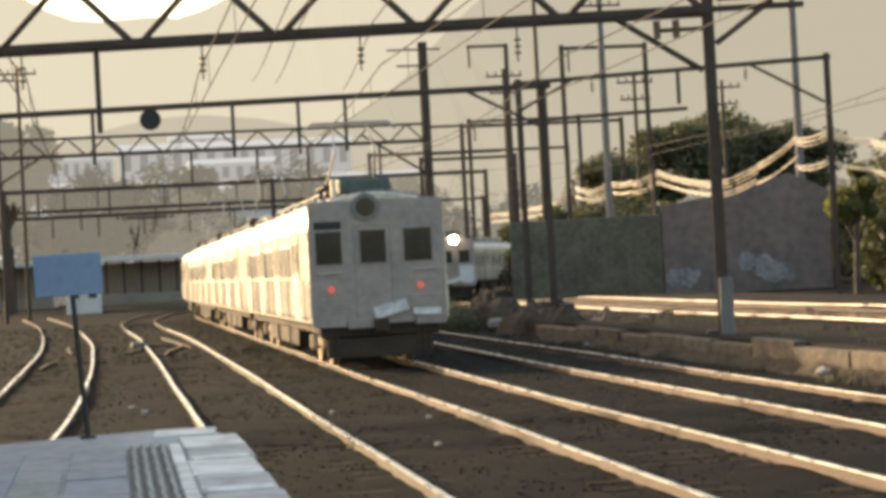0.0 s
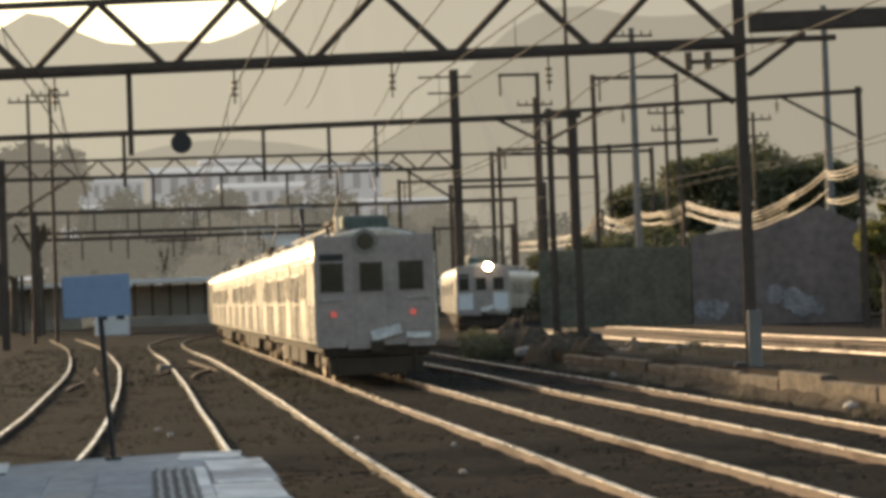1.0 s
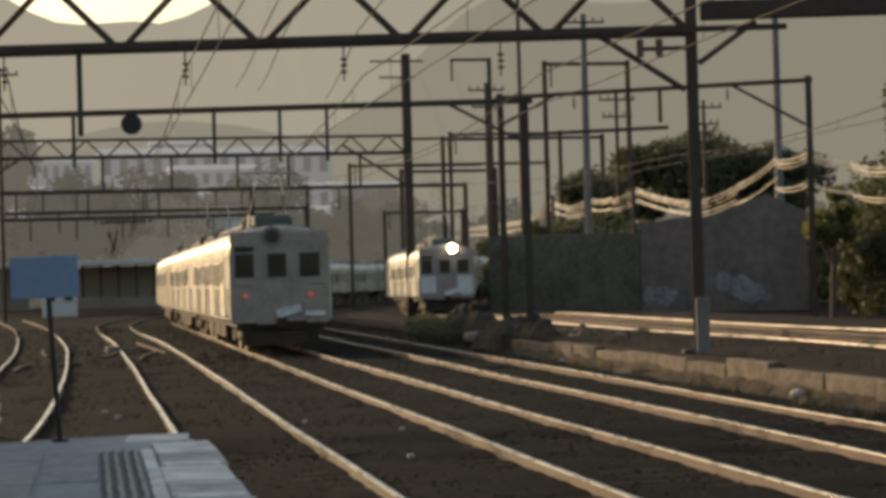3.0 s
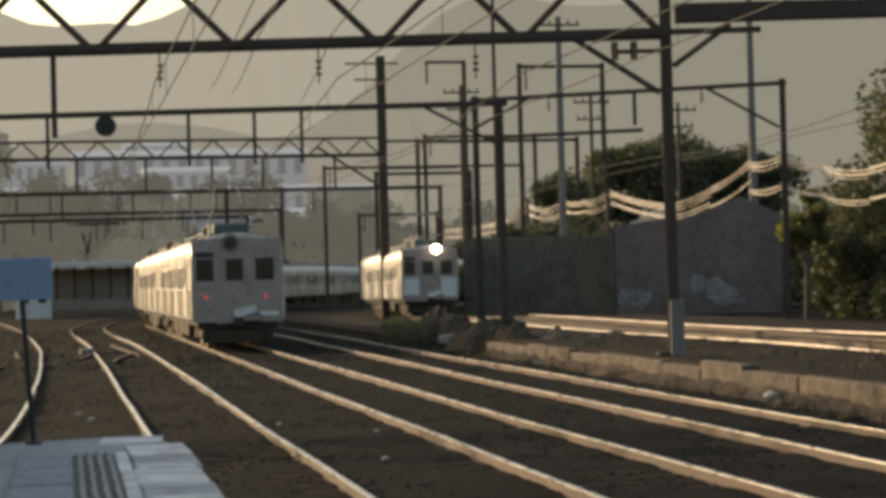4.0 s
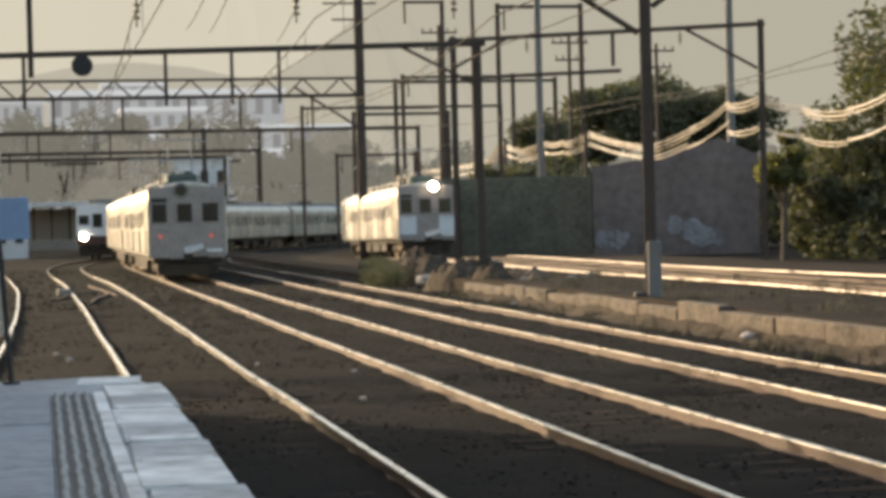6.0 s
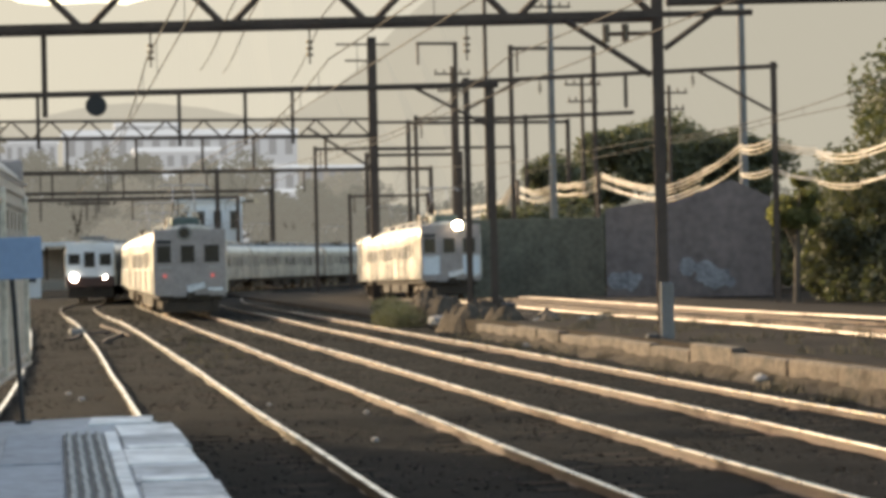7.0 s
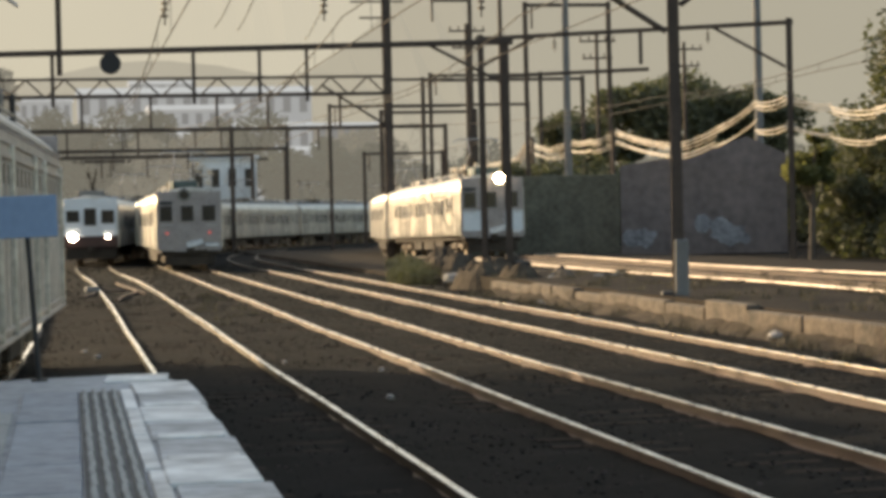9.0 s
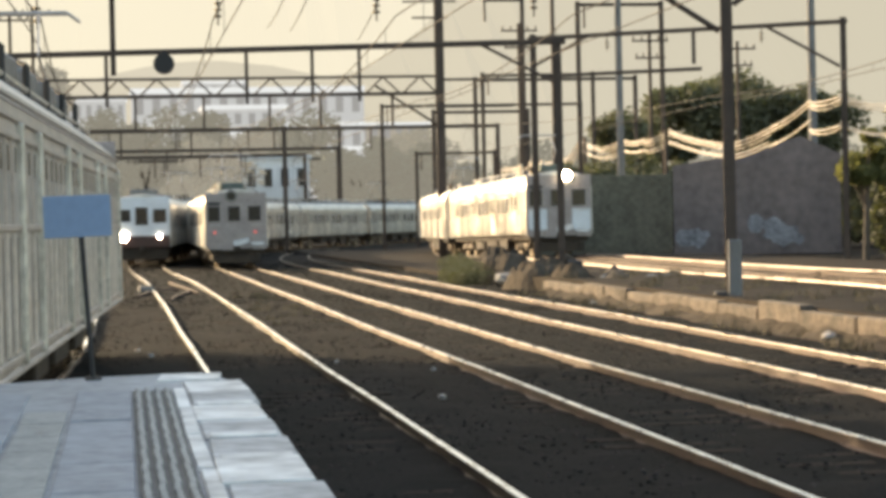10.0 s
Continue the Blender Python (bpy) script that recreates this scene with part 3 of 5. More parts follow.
def body_parts(car, side_mat, roof_mat, face_mat):
    bm = shell(bmesh.new(), PROF, -LEN / 2, LEN / 2)
    body = part("body", bm, side_mat, car)
    for x in (-1, 1):
        ends = [(0, -LEN / 2 + 0.12, 0), (0, LEN / 2 - 0.12, 0)]
        prof = [(x * 1.445, 1.10)]
        for k in range(10):
            prof += [(x * 1.455, 1.12 + k * 0.075), (x * 1.478, 1.14 + k * 0.075), (x * 1.478, 1.165 + k * 0.075), (x * 1.455, 1.185 + k * 0.075)]
        prof += [(x * 1.445, 1.88)]
        part("side_fluting", sweep(bmesh.new(), ends, prof), side_mat, car)
        # dull window band between the pale waist and the bright cantrail
        for y0, ln in ((-9.1, 1.5), (-5.0, 3.5), (0.0, 3.5), (5.0, 3.5), (9.1, 1.5)):
            part("window_band", box(bmesh.new(), (x * 1.446, y0, 2.34), (0.03, ln, 1.0), 0, 0.008), STEEL_BAND, car, "dull darker band round the windows")
        # upright stiffeners on the lower flank
        for k in range(30):
            yy = -9.4 + k * 0.648
            if min(abs(yy - d) for d in (-7.5, -2.5, 2.5, 7.5)) > 0.8:
                part("side_rib", box(bmesh.new(), (x * 1.47, yy, 1.47), (0.06, 0.13, 0.86), 0, 0.015), STEEL if k % 3 else STEEL_BAND, car)
        for z in (1.02, 2.92, 3.06):
            part("side_moulding", rod(bmesh.new(), (x * 1.45, -LEN / 2 + 0.15, z), (x * 1.45, LEN / 2 - 0.15, z), 0.03, 6), side_mat, car)
    prof = [(-1.1, 3.45)]
    for k in range(14):
        xx = -1.05 + k * 0.15
        zz = 3.55 + 0.185 * (1 - (xx / 1.1) ** 2)
        prof += [(xx, zz), (xx + 0.04, zz + 0.035), (xx + 0.09, zz + 0.035), (xx + 0.13, zz)]
    prof += [(1.1, 3.45)]
    part("roof_sheet", sweep(bmesh.new(), [(0, -LEN / 2 + 0.3, 0), (0, LEN / 2 - 0.3, 0)], prof), roof_mat, car)
    for i, y in enumerate((-7.0, -3.5, 0.0, 3.5, 7.0)):
        bm = box(bmesh.new(), (0, y, 3.78), (0.9, 1.3, 0.22), 0, 0.06)
        box(bm, (0, y, 3.86), (0.6, 0.8, 0.16), 0, 0.05)
        part("roof_vent", bm, roof_mat, car)
    # doors and windows, four doors a side
    for x in (-1, 1):
        for y in (-7.5, -2.5, 2.5, 7.5):
            for dy in (-0.345, 0.345):
                bm = box(bmesh.new(), (x * 1.457, y + dy, 2.0), (0.035, 0.66, 1.86), 0, 0.012)
                d = part("door_leaf", bm, side_mat, car)
                part("door_window", box(bmesh.new(), (x * 1.474, y + dy, 2.38), (0.012, 0.40, 0.66), 0, 0.004), SIDE_GLASS, d)
            bm = bmesh.new()
            for dy in (-0.72, 0.72):
                box(bm, (x * 1.462, y + dy, 2.0), (0.05, 0.07, 1.94), 0, 0.01)
            box(bm, (x * 1.462, y, 2.97), (0.05, 1.5, 0.06), 0, 0.01)
            part("door_frame", bm, side_mat, car)
        for y0 in (-5.0, 0.0, 5.0):
            for dy in (-1.0, 0.0, 1.0):
                bm = box(bmesh.new(), (x * 1.455, y0 + dy, 2.32), (0.03, 0.86, 0.80), 0, 0.02)
                w = part("window", bm, side_mat, car)
                part("pane", box(bmesh.new(), (x * 1.468, y0 + dy, 2.32), (0.014, 0.74, 0.68), 0, 0.006), SIDE_GLASS, w)
    bm = box(bmesh.new(), (0, 0, 0.86), (2.5, 19.0, 0.22), 0, 0.03)
    for y, ln in ((-3.4, 2.0), (-0.6, 2.6), (2.6, 2.2)):
        box(bm, (-0.75, y, 0.56), (0.9, ln, 0.46), 0, 0.04)
        box(bm, (0.75, y + 0.4, 0.58), (0.9, ln * 0.8, 0.42), 0, 0.04)
    part("underframe", bm, UNDER, car)
    for y in (-7.0, 7.0):
        bogie(car, y)
    for e in (-1, 1):
        bm = rod(bmesh.new(), (0, e * 9.9, 0.88), (0, e * 10.28, 0.88), 0.07, 8)
        box(bm, (0, e * 10.24, 0.88), (0.3, 0.14, 0.3), 0, 0.04)
        part("coupler", bm, UNDER, car)
    return body


def old_front(car, lit):
    """Three-window stainless driving end at the -y end."""
    y = -LEN / 2
    bm = box(bmesh.new(), (0, y - 0.012, 2.28), (2.80, 0.05, 2.55), 0, 0.02)
    front = part("front_panel", bm, STEEL_DIRTY, car, "dull dented stainless end panel")
    for x, w in ((-1.00, 0.54), (-0.08, 0.54), (0.85, 0.58)):
        bm = box(bmesh.new(), (x, y - 0.04, 2.56), (w + 0.08, 0.03, 0.78), 0, 0.02)
        fr = part("window_frame", bm, STEEL_DIRTY, front)
        part("pane", box(bmesh.new(), (x, y - 0.052, 2.56), (w, 0.02, 0.70), 0, 0.01), GLASS, front)
    for x in (-0.46, 0.30):
        part("end_door_post", box(bmesh.new(), (x, y - 0.042, 2.02), (0.035, 0.03, 1.9), 0, 0.01), STEEL_DIRTY, front)
    part("end_door_lintel", box(bmesh.new(), (-0.08, y - 0.042, 3.02), (0.80, 0.03, 0.04), 0, 0.01), STEEL_DIRTY, front)
    for x in (-1.0, 1.0):
        part("handrail", rod(bmesh.new(), (x - 0.25, y - 0.10, 2.02), (x + 0.25, y - 0.10, 2.02), 0.018, 8), STEEL, front)
    for k in range(5):
        for xa, xb in ((-1.3, -0.48), (0.52, 1.3)):
            part("front_flute", rod(bmesh.new(), (xa, y - 0.03, 1.10 + k * 0.09), (xb, y - 0.03, 1.10 + k * 0.09), 0.02, 6), STEEL_DIRTY, front)
    # bent apron plates below the end door and the dented skirt under them
    for ax, az, w, h, tip, lean in ((0.22, 1.22, 0.72, 0.30, -26, -14), (0.98, 1.12, 0.58, 0.16, -20, 3)):
        sp = part("apron_plate", box(bmesh.new(), (0, 0, 0), (w, 0.03, h), 0, 0.012), STEEL, front, "bright bent apron plate")
        sp.matrix_basis = pose(ax, y - 0.08, az, tip, lean, 0)
    for ax, w, dz in ((-1.05, 0.7, 0.0), (-0.35, 0.66, -0.05), (0.36, 0.70, 0.03), (1.06, 0.66, -0.02)):
        part("skirt_plate", box(bmesh.new(), (ax, y - 0.02, 0.98 + dz), (w, 0.05, 0.22), 0, 0.02), STEEL_DIRTY, front)
    bm = box(bmesh.new(), (-1.0, y - 0.045, 3.04), (0.56, 0.03, 0.16), 0, 0.02)
    part("destination_box", bm, BLACK, front)
    hx = 0.32 if lit else -0.2
    bm = rod(bmesh.new(), (hx, y - 0.08, 3.40), (hx, y + 0.05, 3.40), 0.30, 24)
    hl = part("headlamp_housing", bm, STEEL_ROOF, front, "round headlamp housing on the roof dome")
    if lit:
        for x in (-0.93, 0.95):
            part("lower_panel", box(bmesh.new(), (x, y - 0.045, 1.62), (0.80, 0.035, 0.92), 0, 0.05), WHITE_PAINT, front, "white painted lower panel")
        bm = rod(bmesh.new(), (hx, y - 0.17, 3.52), (hx, y - 0.10, 3.52), 0.20, 24)
        part("headlamp", bm, HEAD, hl, "glowing headlamp")
    else:
        bm = rod(bmesh.new(), (hx, y - 0.10, 3.40), (hx, y - 0.08, 3.40), 0.20, 24)
        part("headlamp", bm, GLASS, hl)
        for x in (-0.98, 0.87):
            bm = rod(bmesh.new(), (x, y - 0.09, 1.68), (x, y - 0.03, 1.68), 0.075, 16)
            part("tail_lamp", bm, TAIL, front, "glowing red tail lamp")
    bm = box(bmesh.new(), (0, y + 0.25, 0.80), (2.5, 0.3, 0.30), 0, 0.04)
    box(bm, (0, y + 0.15, 0.42), (2.2, 0.08, 0.42), 0, 0.02)
    for x in (-0.9, 0.9):
        rod(bm, (x, y + 0.1, 0.30), (x, y + 0.1, 0.8), 0.04, 8)
    part("pilot", bm, UNDER, car, "dark buffer beam and pilot")
    # roof units above the driving end
    bm = box(bmesh.new(), (-0.12, y + 1.3, 3.88), (1.08, 1.6, 0.34), 0, 0.06)
    part("roof_unit", bm, GREEN_BOX, car, "grey-green roof unit")
    bm = rod(bmesh.new(), (-0.78, y + 0.5, 3.5), (-0.78, y + 0.5, 4.05), 0.06, 8)
    part("roof_horn", bm, STEEL, car)


def pantograph(car, y):
    p = part("pantograph", bmesh.new(), POLE, car)
    bm = box(bmesh.new(), (0, y, 3.98), (1.5, 1.7, 0.07), 0, 0.02)
    for x in (-0.65, 0.65):
        for dy in (-0.7, 0.7):
            rod(bm, (x, y + dy, 3.7), (x, y + dy, 3.98), 0.05, 8)
    part("pantograph_base", bm, POLE, p)
    # Sunlight on arms and head is put in by using the paler steel.
    for x in (-0.55, 0.55):
        bm = rod(bmesh.new(), (x, y + 0.6, 4.0), (x * 0.8, y - 0.75, 4.75), 0.025, 6)
        rod(bm, (x * 0.8, y - 0.75, 4.75), (x * 0.7, y + 0.1, 5.45), 0.02, 6)
        part("pantograph_arm", bm, GALV, p)
    bm = bmesh.new()
    for dy in (-0.15, 0.15):
        rod(bm, (-0.85, y + 0.1 + dy, 5.47), (0.85, y + 0.1 + dy, 5.47), 0.025, 6)
        for x in (-1, 1):
            rod(bm, (x * 0.85, y + 0.1 + dy, 5.47), (x * 1.05, y + 0.1 + dy, 5.33), 0.02, 6)
    part("pantograph_head", bm, GALV, p)


def car_old(label, front=None, panto=False):
    car = thing("train_car", label, "train car")
    body_parts(car, STEEL, STEEL_ROOF, STEEL_DIRTY)
    if front is not None:
        old_front(car, front == "lit")
    if panto:
        pantograph(car, -4.0)
    for x in (-0.5, 0.5):
        bm = bmesh.new()
        for k in range(9):
            yy = -9 + k * 2.1
            rod(bm, (x, yy, 3.66), (x, yy, 3.92), 0.04, 6)
        rod(bm, (x, -9.2, 3.92), (x, 8.2, 3.92), 0.025, 6)
        part("roof_conduit", bm, STEEL, car)
    return car


def new_front(car):
    """White driving end with a red lower band, three panes and two lamps."""
    y = -LEN / 2
    bm = box(bmesh.new(), (0, y - 0.02, 2.42), (2.74, 0.06, 2.3), 0, 0.03)
    front = part("front_panel", bm, WHITE_PAINT, car, "white painted driving end")
    for x, w, h, z in ((-0.90, 0.66, 0.62, 2.62), (-0.02, 0.62, 0.92, 2.58), (0.88, 0.66, 0.70, 2.58)):
        part("pane", box(bmesh.new(), (x, y - 0.06, z), (w, 0.03, h), 0, 0.012), GLASS, front)
    bm = box(bmesh.new(), (0, y - 0.03, 1.26), (2.76, 0.08, 0.62), 0, 0.03)
    band = part("lower_band", bm, RED_PAINT, front, "dark red lower band")
    # Left lamp is drawn larger, its glare put into the shape.
    for x, r in ((-0.92, 0.21), (0.86, 0.085)):
        bm = rod(bmesh.new(), (x, y - 0.14, 1.50), (x, y - 0.05, 1.50), r, 20)
        part("headlamp", bm, HEAD_W, band, "glowing headlamp")
    part("pilot", box(bmesh.new(), (0, y + 0.2, 0.62), (2.6, 0.3, 0.6), 0, 0.05), UNDER, car, "dark pilot")
    part("roof_unit", box(bmesh.new(), (0, y + 2.0, 3.85), (1.4, 2.4, 0.3), 0, 0.06), STEEL_ROOF, car)


def car_ribbed(label):
    """Warm grey steel car with upright ribs, tall doors and small panes."""
    car = thing("train_car", label, "train car")
    part("body", shell(bmesh.new(), [(1.42, 0.74), (1.45, 0.84)] + PROF[2:], -LEN / 2, LEN / 2), STEEL_WARM, car)
    for x in (-1, 1):
        for z, r in ((0.80, 0.035), (3.02, 0.03), (3.2, 0.025)):
            part("side_moulding", rod(bmesh.new(), (x * 1.45, -LEN / 2 + 0.12, z), (x * 1.45, LEN / 2 - 0.12, z), r, 6), STEEL_WARM, car)
        for z in (0.92, 2.06, 2.86):
            part("sill_rail", box(bmesh.new(), (x * 1.46, 0, z), (0.05, LEN - 0.3, 0.07), 0, 0.015), STEEL_WARM, car)
        y, k = -LEN / 2 + 0.45, 0
        while y < LEN / 2 - 0.5:
            if k % 9 in (3, 6):
                # bright door post standing proud of the flank
                part("door_post", box(bmesh.new(), (x * 1.47, y, 1.92), (0.09, 0.11, 2.16), 0, 0.02), STEEL, car)
                part("door_gap", box(bmesh.new(), (x * 1.452, y + 0.12, 1.92), (0.03, 0.07, 2.1), 0, 0.008), UNDER, car)
            else:
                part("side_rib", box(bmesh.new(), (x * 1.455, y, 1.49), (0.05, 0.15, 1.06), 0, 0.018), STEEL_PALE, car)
                part("window_post", box(bmesh.new(), (x * 1.455, y, 2.46), (0.04, 0.13, 0.74), 0, 0.012), STEEL_WARM, car)
            part("pane", box(bmesh.new(), (x * 1.449, y + 0.31, 2.44), (0.016, 0.44, 0.68), 0, 0.005), SKY_GLASS, car, "pale pane with the sky's reflection in its colour")
            part("hopper_slot", box(bmesh.new(), (x * 1.457, y + 0.31, 2.66), (0.024, 0.13, 0.22), 0, 0.006), GLASS, car, "dark open hopper")
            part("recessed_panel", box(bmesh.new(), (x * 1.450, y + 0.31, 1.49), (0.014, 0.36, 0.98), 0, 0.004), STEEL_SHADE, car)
            y, k = y + 0.62, k + 1
    part("roof_sheet", sweep(bmesh.new(), [(0, -LEN / 2 + 0.3, 0), (0, LEN / 2 - 0.3, 0)], [(-1.1, 3.45), (-1.0, 3.60), (-0.5, 3.71), (0, 3.75), (0.5, 3.71), (1.0, 3.60), (1.1, 3.45)]), STEEL_ROOF, car)
    for x in (-0.95, 0.95):
        part("roof_conduit", rod(bmesh.new(), (x, -LEN / 2 + 0.4, 3.70), (x, LEN / 2 - 0.4, 3.70), 0.035, 6), STEEL, car)
    rnd = random.Random(15)
    for y in (-7.8, -5.2, -2.4, 0.4, 3.0, 5.6):
        bm = box(bmesh.new(), (0.1, y, 3.90), (1.5, rnd.uniform(1.2, 1.9), 0.36), 0, 0.06)
        box(bm, (0.45, y + 0.2, 4.12), (0.5, 0.7, 0.16), 0, 0.04)
        part("roof_vent", bm, STEEL_ROOF, car)
        for dx in (0.95, -0.95):
            bm = rod(bmesh.new(), (dx, y + 0.9, 3.6), (dx, y + 0.9, 4.0), 0.05, 6)
            rod(bm, (dx, y + 0.9, 4.0), (dx * 0.5, y + 1.5, 4.25), 0.03, 6)
            part("roof_bracket", bm, BLACK, car)
    bm = box(bmesh.new(), (0, 0, 0.86), (2.5, 19.0, 0.22), 0, 0.03)
    for y, ln in ((-3.4, 2.0), (-0.6, 2.6), (2.6, 2.2)):
        box(bm, (-0.75, y, 0.56), (0.9, ln, 0.46), 0, 0.04)
        box(bm, (0.75, y + 0.4, 0.58), (0.9, ln * 0.8, 0.42), 0, 0.04)
    part("underframe", bm, UNDER, car)
    for y in (-7.0, 7.0):
        bogie(car, y)
    for e in (-1, 1):
        part("coupler", rod(bmesh.new(), (0, e * 9.9, 0.88), (0, e * 10.28, 0.88), 0.09, 8), UNDER, car)
    return car


def far_end(car):
    y = LEN / 2
    bm = box(bmesh.new(), (0, y + 0.012, 2.28), (2.80, 0.05, 2.55), 0, 0.02)
    f = part("front_panel", bm, STEEL_DIRTY, car)
    for x in (-0.95, 0.0, 0.95):
        part("pane", box(bmesh.new(), (x, y + 0.05, 2.66), (0.6, 0.03, 0.7), 0, 0.01), GLASS, f)


TRAINS = []


def consist(first, other, n, group, line, head, step, broad=1.035, lift=lambda y: 0.0):
    """The cars of one train: line, head position by time, and spacing along the line."""
    cars = [first]
    for k in range(1, n):
        cars.append(other if k == 1 else copy_thing(other, Matrix()))
    for c in cars:
        c["group"] = group
        c.scale = (broad, 1, 1)
    TRAINS.append((cars, line, head, step, lift))


A_LABEL = "stainless steel commuter train car with fluted sides, sunlit along one flank"
lead = car_old("stainless steel driving car with three end windows and red tail lamps", "tail")
pantograph(lead, -6.4)
mid = car_old(A_LABEL, None, True)
consist(lead, mid, 6, "cars of the departing train", LINE_2, [(0.0, 43.0), (2.5, 56.8), (4.5, 68.2), (5.5, 74.3), (7.5, 85.0), (9.0, 92.5), (10.0, 97.0)], 20.6)
lead = car_old("stainless steel driving car with one glowing roof headlamp", "lit")
pantograph(lead, -6.8)
# Pale rods added to imitate sun glints along the roof.
for k in range(7):
    part("roof_glint_rod", rod(bmesh.new(), (-0.5 + 0.16 * (k % 3), -9.2 + k * 0.8, 3.65), (-0.5 + 0.16 * (k % 3), -9.2 + k * 0.8, 4.25), 0.09, 8), CABLE, lead)
mid = car_old("sun-struck stainless steel car of the approaching train", None, True)
consist(lead, mid, 4, "cars of the approaching train", LINE_5, [(0.0, 113.0), (2.5, 107.0), (5.0, 101.0), (7.5, 94.4), (10.0, 87.0)], 20.6, lift=yard_rise)
lead = thing("train_car", "white driving car with two lit headlamps and a dark red band", "train car")
body_parts(lead, STEEL, STEEL_ROOF, WHITE_PAINT)
new_front(lead)
mid = car_old("stainless steel car behind the white driving end", None, True)
consist(lead, mid, 3, "cars of the white-fronted train", LINE_1, [(0.0, 205.0), (3.0, 180.0), (4.5, 160.0), (5.7, 141.0), (6.8, 125.5), (7.5, 118.0), (9.0, 110.0), (10.0, 106.5)], 20.6)
lead = car_ribbed("warm grey stainless steel leading car with upright ribs")
pantograph(lead, 6.6)
far_end(lead)
mid = car_ribbed("warm grey stainless steel car with upright ribs beside the platform")
consist(lead, mid, 3, "cars of the train beside the platform", LINE_0, [(0.0, 12.2), (1.8, 17.0), (2.5, 19.0), (5.0, 24.2), (7.5, 29.7), (8.5, 32.7), (10.0, 36.3)], -20.6, 0.97)

# ---- overhead line structures ----
def post(parent, x, y, z0, z1, w=0.22, mat=None, name="post"):
    h, f = w / 2, w * 0.1
    prof = [(-h, -h), (h, -h), (h, -h + f), (f, -h + f), (f, h - f), (h, h - f), (h, h), (-h, h), (-h, h - f), (-f, h - f), (-f, -h + f), (-h, -h + f)]
    bm = bmesh.new()
    lo = [bm.verts.new((x + u, y + v, z0)) for u, v in prof]
    hi = [bm.verts.new((x + u, y + v, z1)) for u, v in prof]
    for k in range(12):
        bm.faces.new((lo[k], lo[(k + 1) % 12], hi[(k + 1) % 12], hi[k]))
    bm.faces.new(lo[::-1])
    bm.faces.new(hi)
    return part(name, bm, mat or POLE, parent)


def insulator(parent, x, y, z, drop=0.5):
    bm = rod(bmesh.new(), (x, y, z), (x, y, z - drop), 0.02, 6)
    for k in range(3):
        rod(bm, (x, y, z - drop * (0.35 + 0.18 * k)), (x, y, z - drop * (0.42 + 0.18 * k)), 0.075, 10)
    return part("insulator", bm, INSUL, parent)


def truss(parent, x0, x1, y, z, h, bay, mat, w=0.5, r=0.07):
    """A lattice beam: two lower chords, an upper chord and zigzag diagonals."""
    for dy in (-w / 2, w / 2):
        part("lower_chord", box(bmesh.new(), ((x0 + x1) / 2, y + dy, z), (x1 - x0, 0.10, 0.16)), mat, parent)
    part("upper_chord", box(bmesh.new(), ((x0 + x1) / 2, y, z + h), (x1 - x0, 0.12, 0.14)), mat, parent)
    n = int(round((x1 - x0) / bay))
    for k in range(n):
        a = x0 + k * bay
        bm = rod(bmesh.new(), (a + 0.06, y, z), (a + bay / 2, y, z + h), r, 6)
        rod(bm, (a + bay - 0.06, y, z), (a + bay / 2, y, z + h), r, 6)
        part("lattice", bm, mat, parent)


def gantry(label, at=(0, 0, 0), turn=0.0):
    g = thing("overhead_gantry", label, "overhead gantry", at)
    g.rotation_euler = (0, 0, radians(turn))
    return g


# near gantry: deep lattice beam on a heavy post; beams turned askew to fit the camera's view
g1 = gantry("near lattice gantry of dark rusted steel over the tracks", (12.55, 41, 0), -11.6)
truss(g1, -27.05, 0, 0, 7.09, 1.45, 3.005, POLE, 0.75, 0.075)
part("side_beam", box(bmesh.new(), (6.2, 0, 7.50), (12.0, 0.3, 0.40), 0, 0.03), POLE, g1)
part("side_tie", box(bmesh.new(), (1.0, 0, 7.12), (2.0, 0.12, 0.12), 0, 0.02), POLE, g1)
post(g1, 0, 0, 0.3, 9.5, 0.23)
part("post_sleeve", box(bmesh.new(), (0.06, -0.08, 0.9), (0.28, 0.34, 1.2), 0, 0.03), POLE_GREY, g1, "pale post foot")
post(g1, -27.2, 0, -0.2, 8.6, 0.30)
part("brace", rod(bmesh.new(), (-0.15, 0, 5.85), (-1.95, 0, 7.05), 0.06, 6), POLE, g1)
part("brace", rod(bmesh.new(), (0.15, 0, 6.4), (1.35, 0, 7.25), 0.06, 6), POLE, g1)
bm = rod(bmesh.new(), (-0.1, -0.1, 6.72), (-1.15, -0.1, 6.72), 0.045, 8)
for x in (-1.08, -0.68):
    rod(bm, (x, -0.1, 6.55), (x, -0.1, 6.92), 0.08, 10)
part("insulator_arm", bm, INSUL, g1)
for x in (-14.5, -10.65, -7.3, -4.0):
    insulator(g1, x, 0, 7.0, 0.75)
for x in (-12.9,):
    part("hanger", box(bmesh.new(), (x, 0, 6.2), (0.10, 0.10, 1.9)), POLE, g1)
part("post_box", box(bmesh.new(), (-0.25, -0.3, 0.06), (0.28, 0.3, 0.75), 0, 0.04), BLACK, g1)

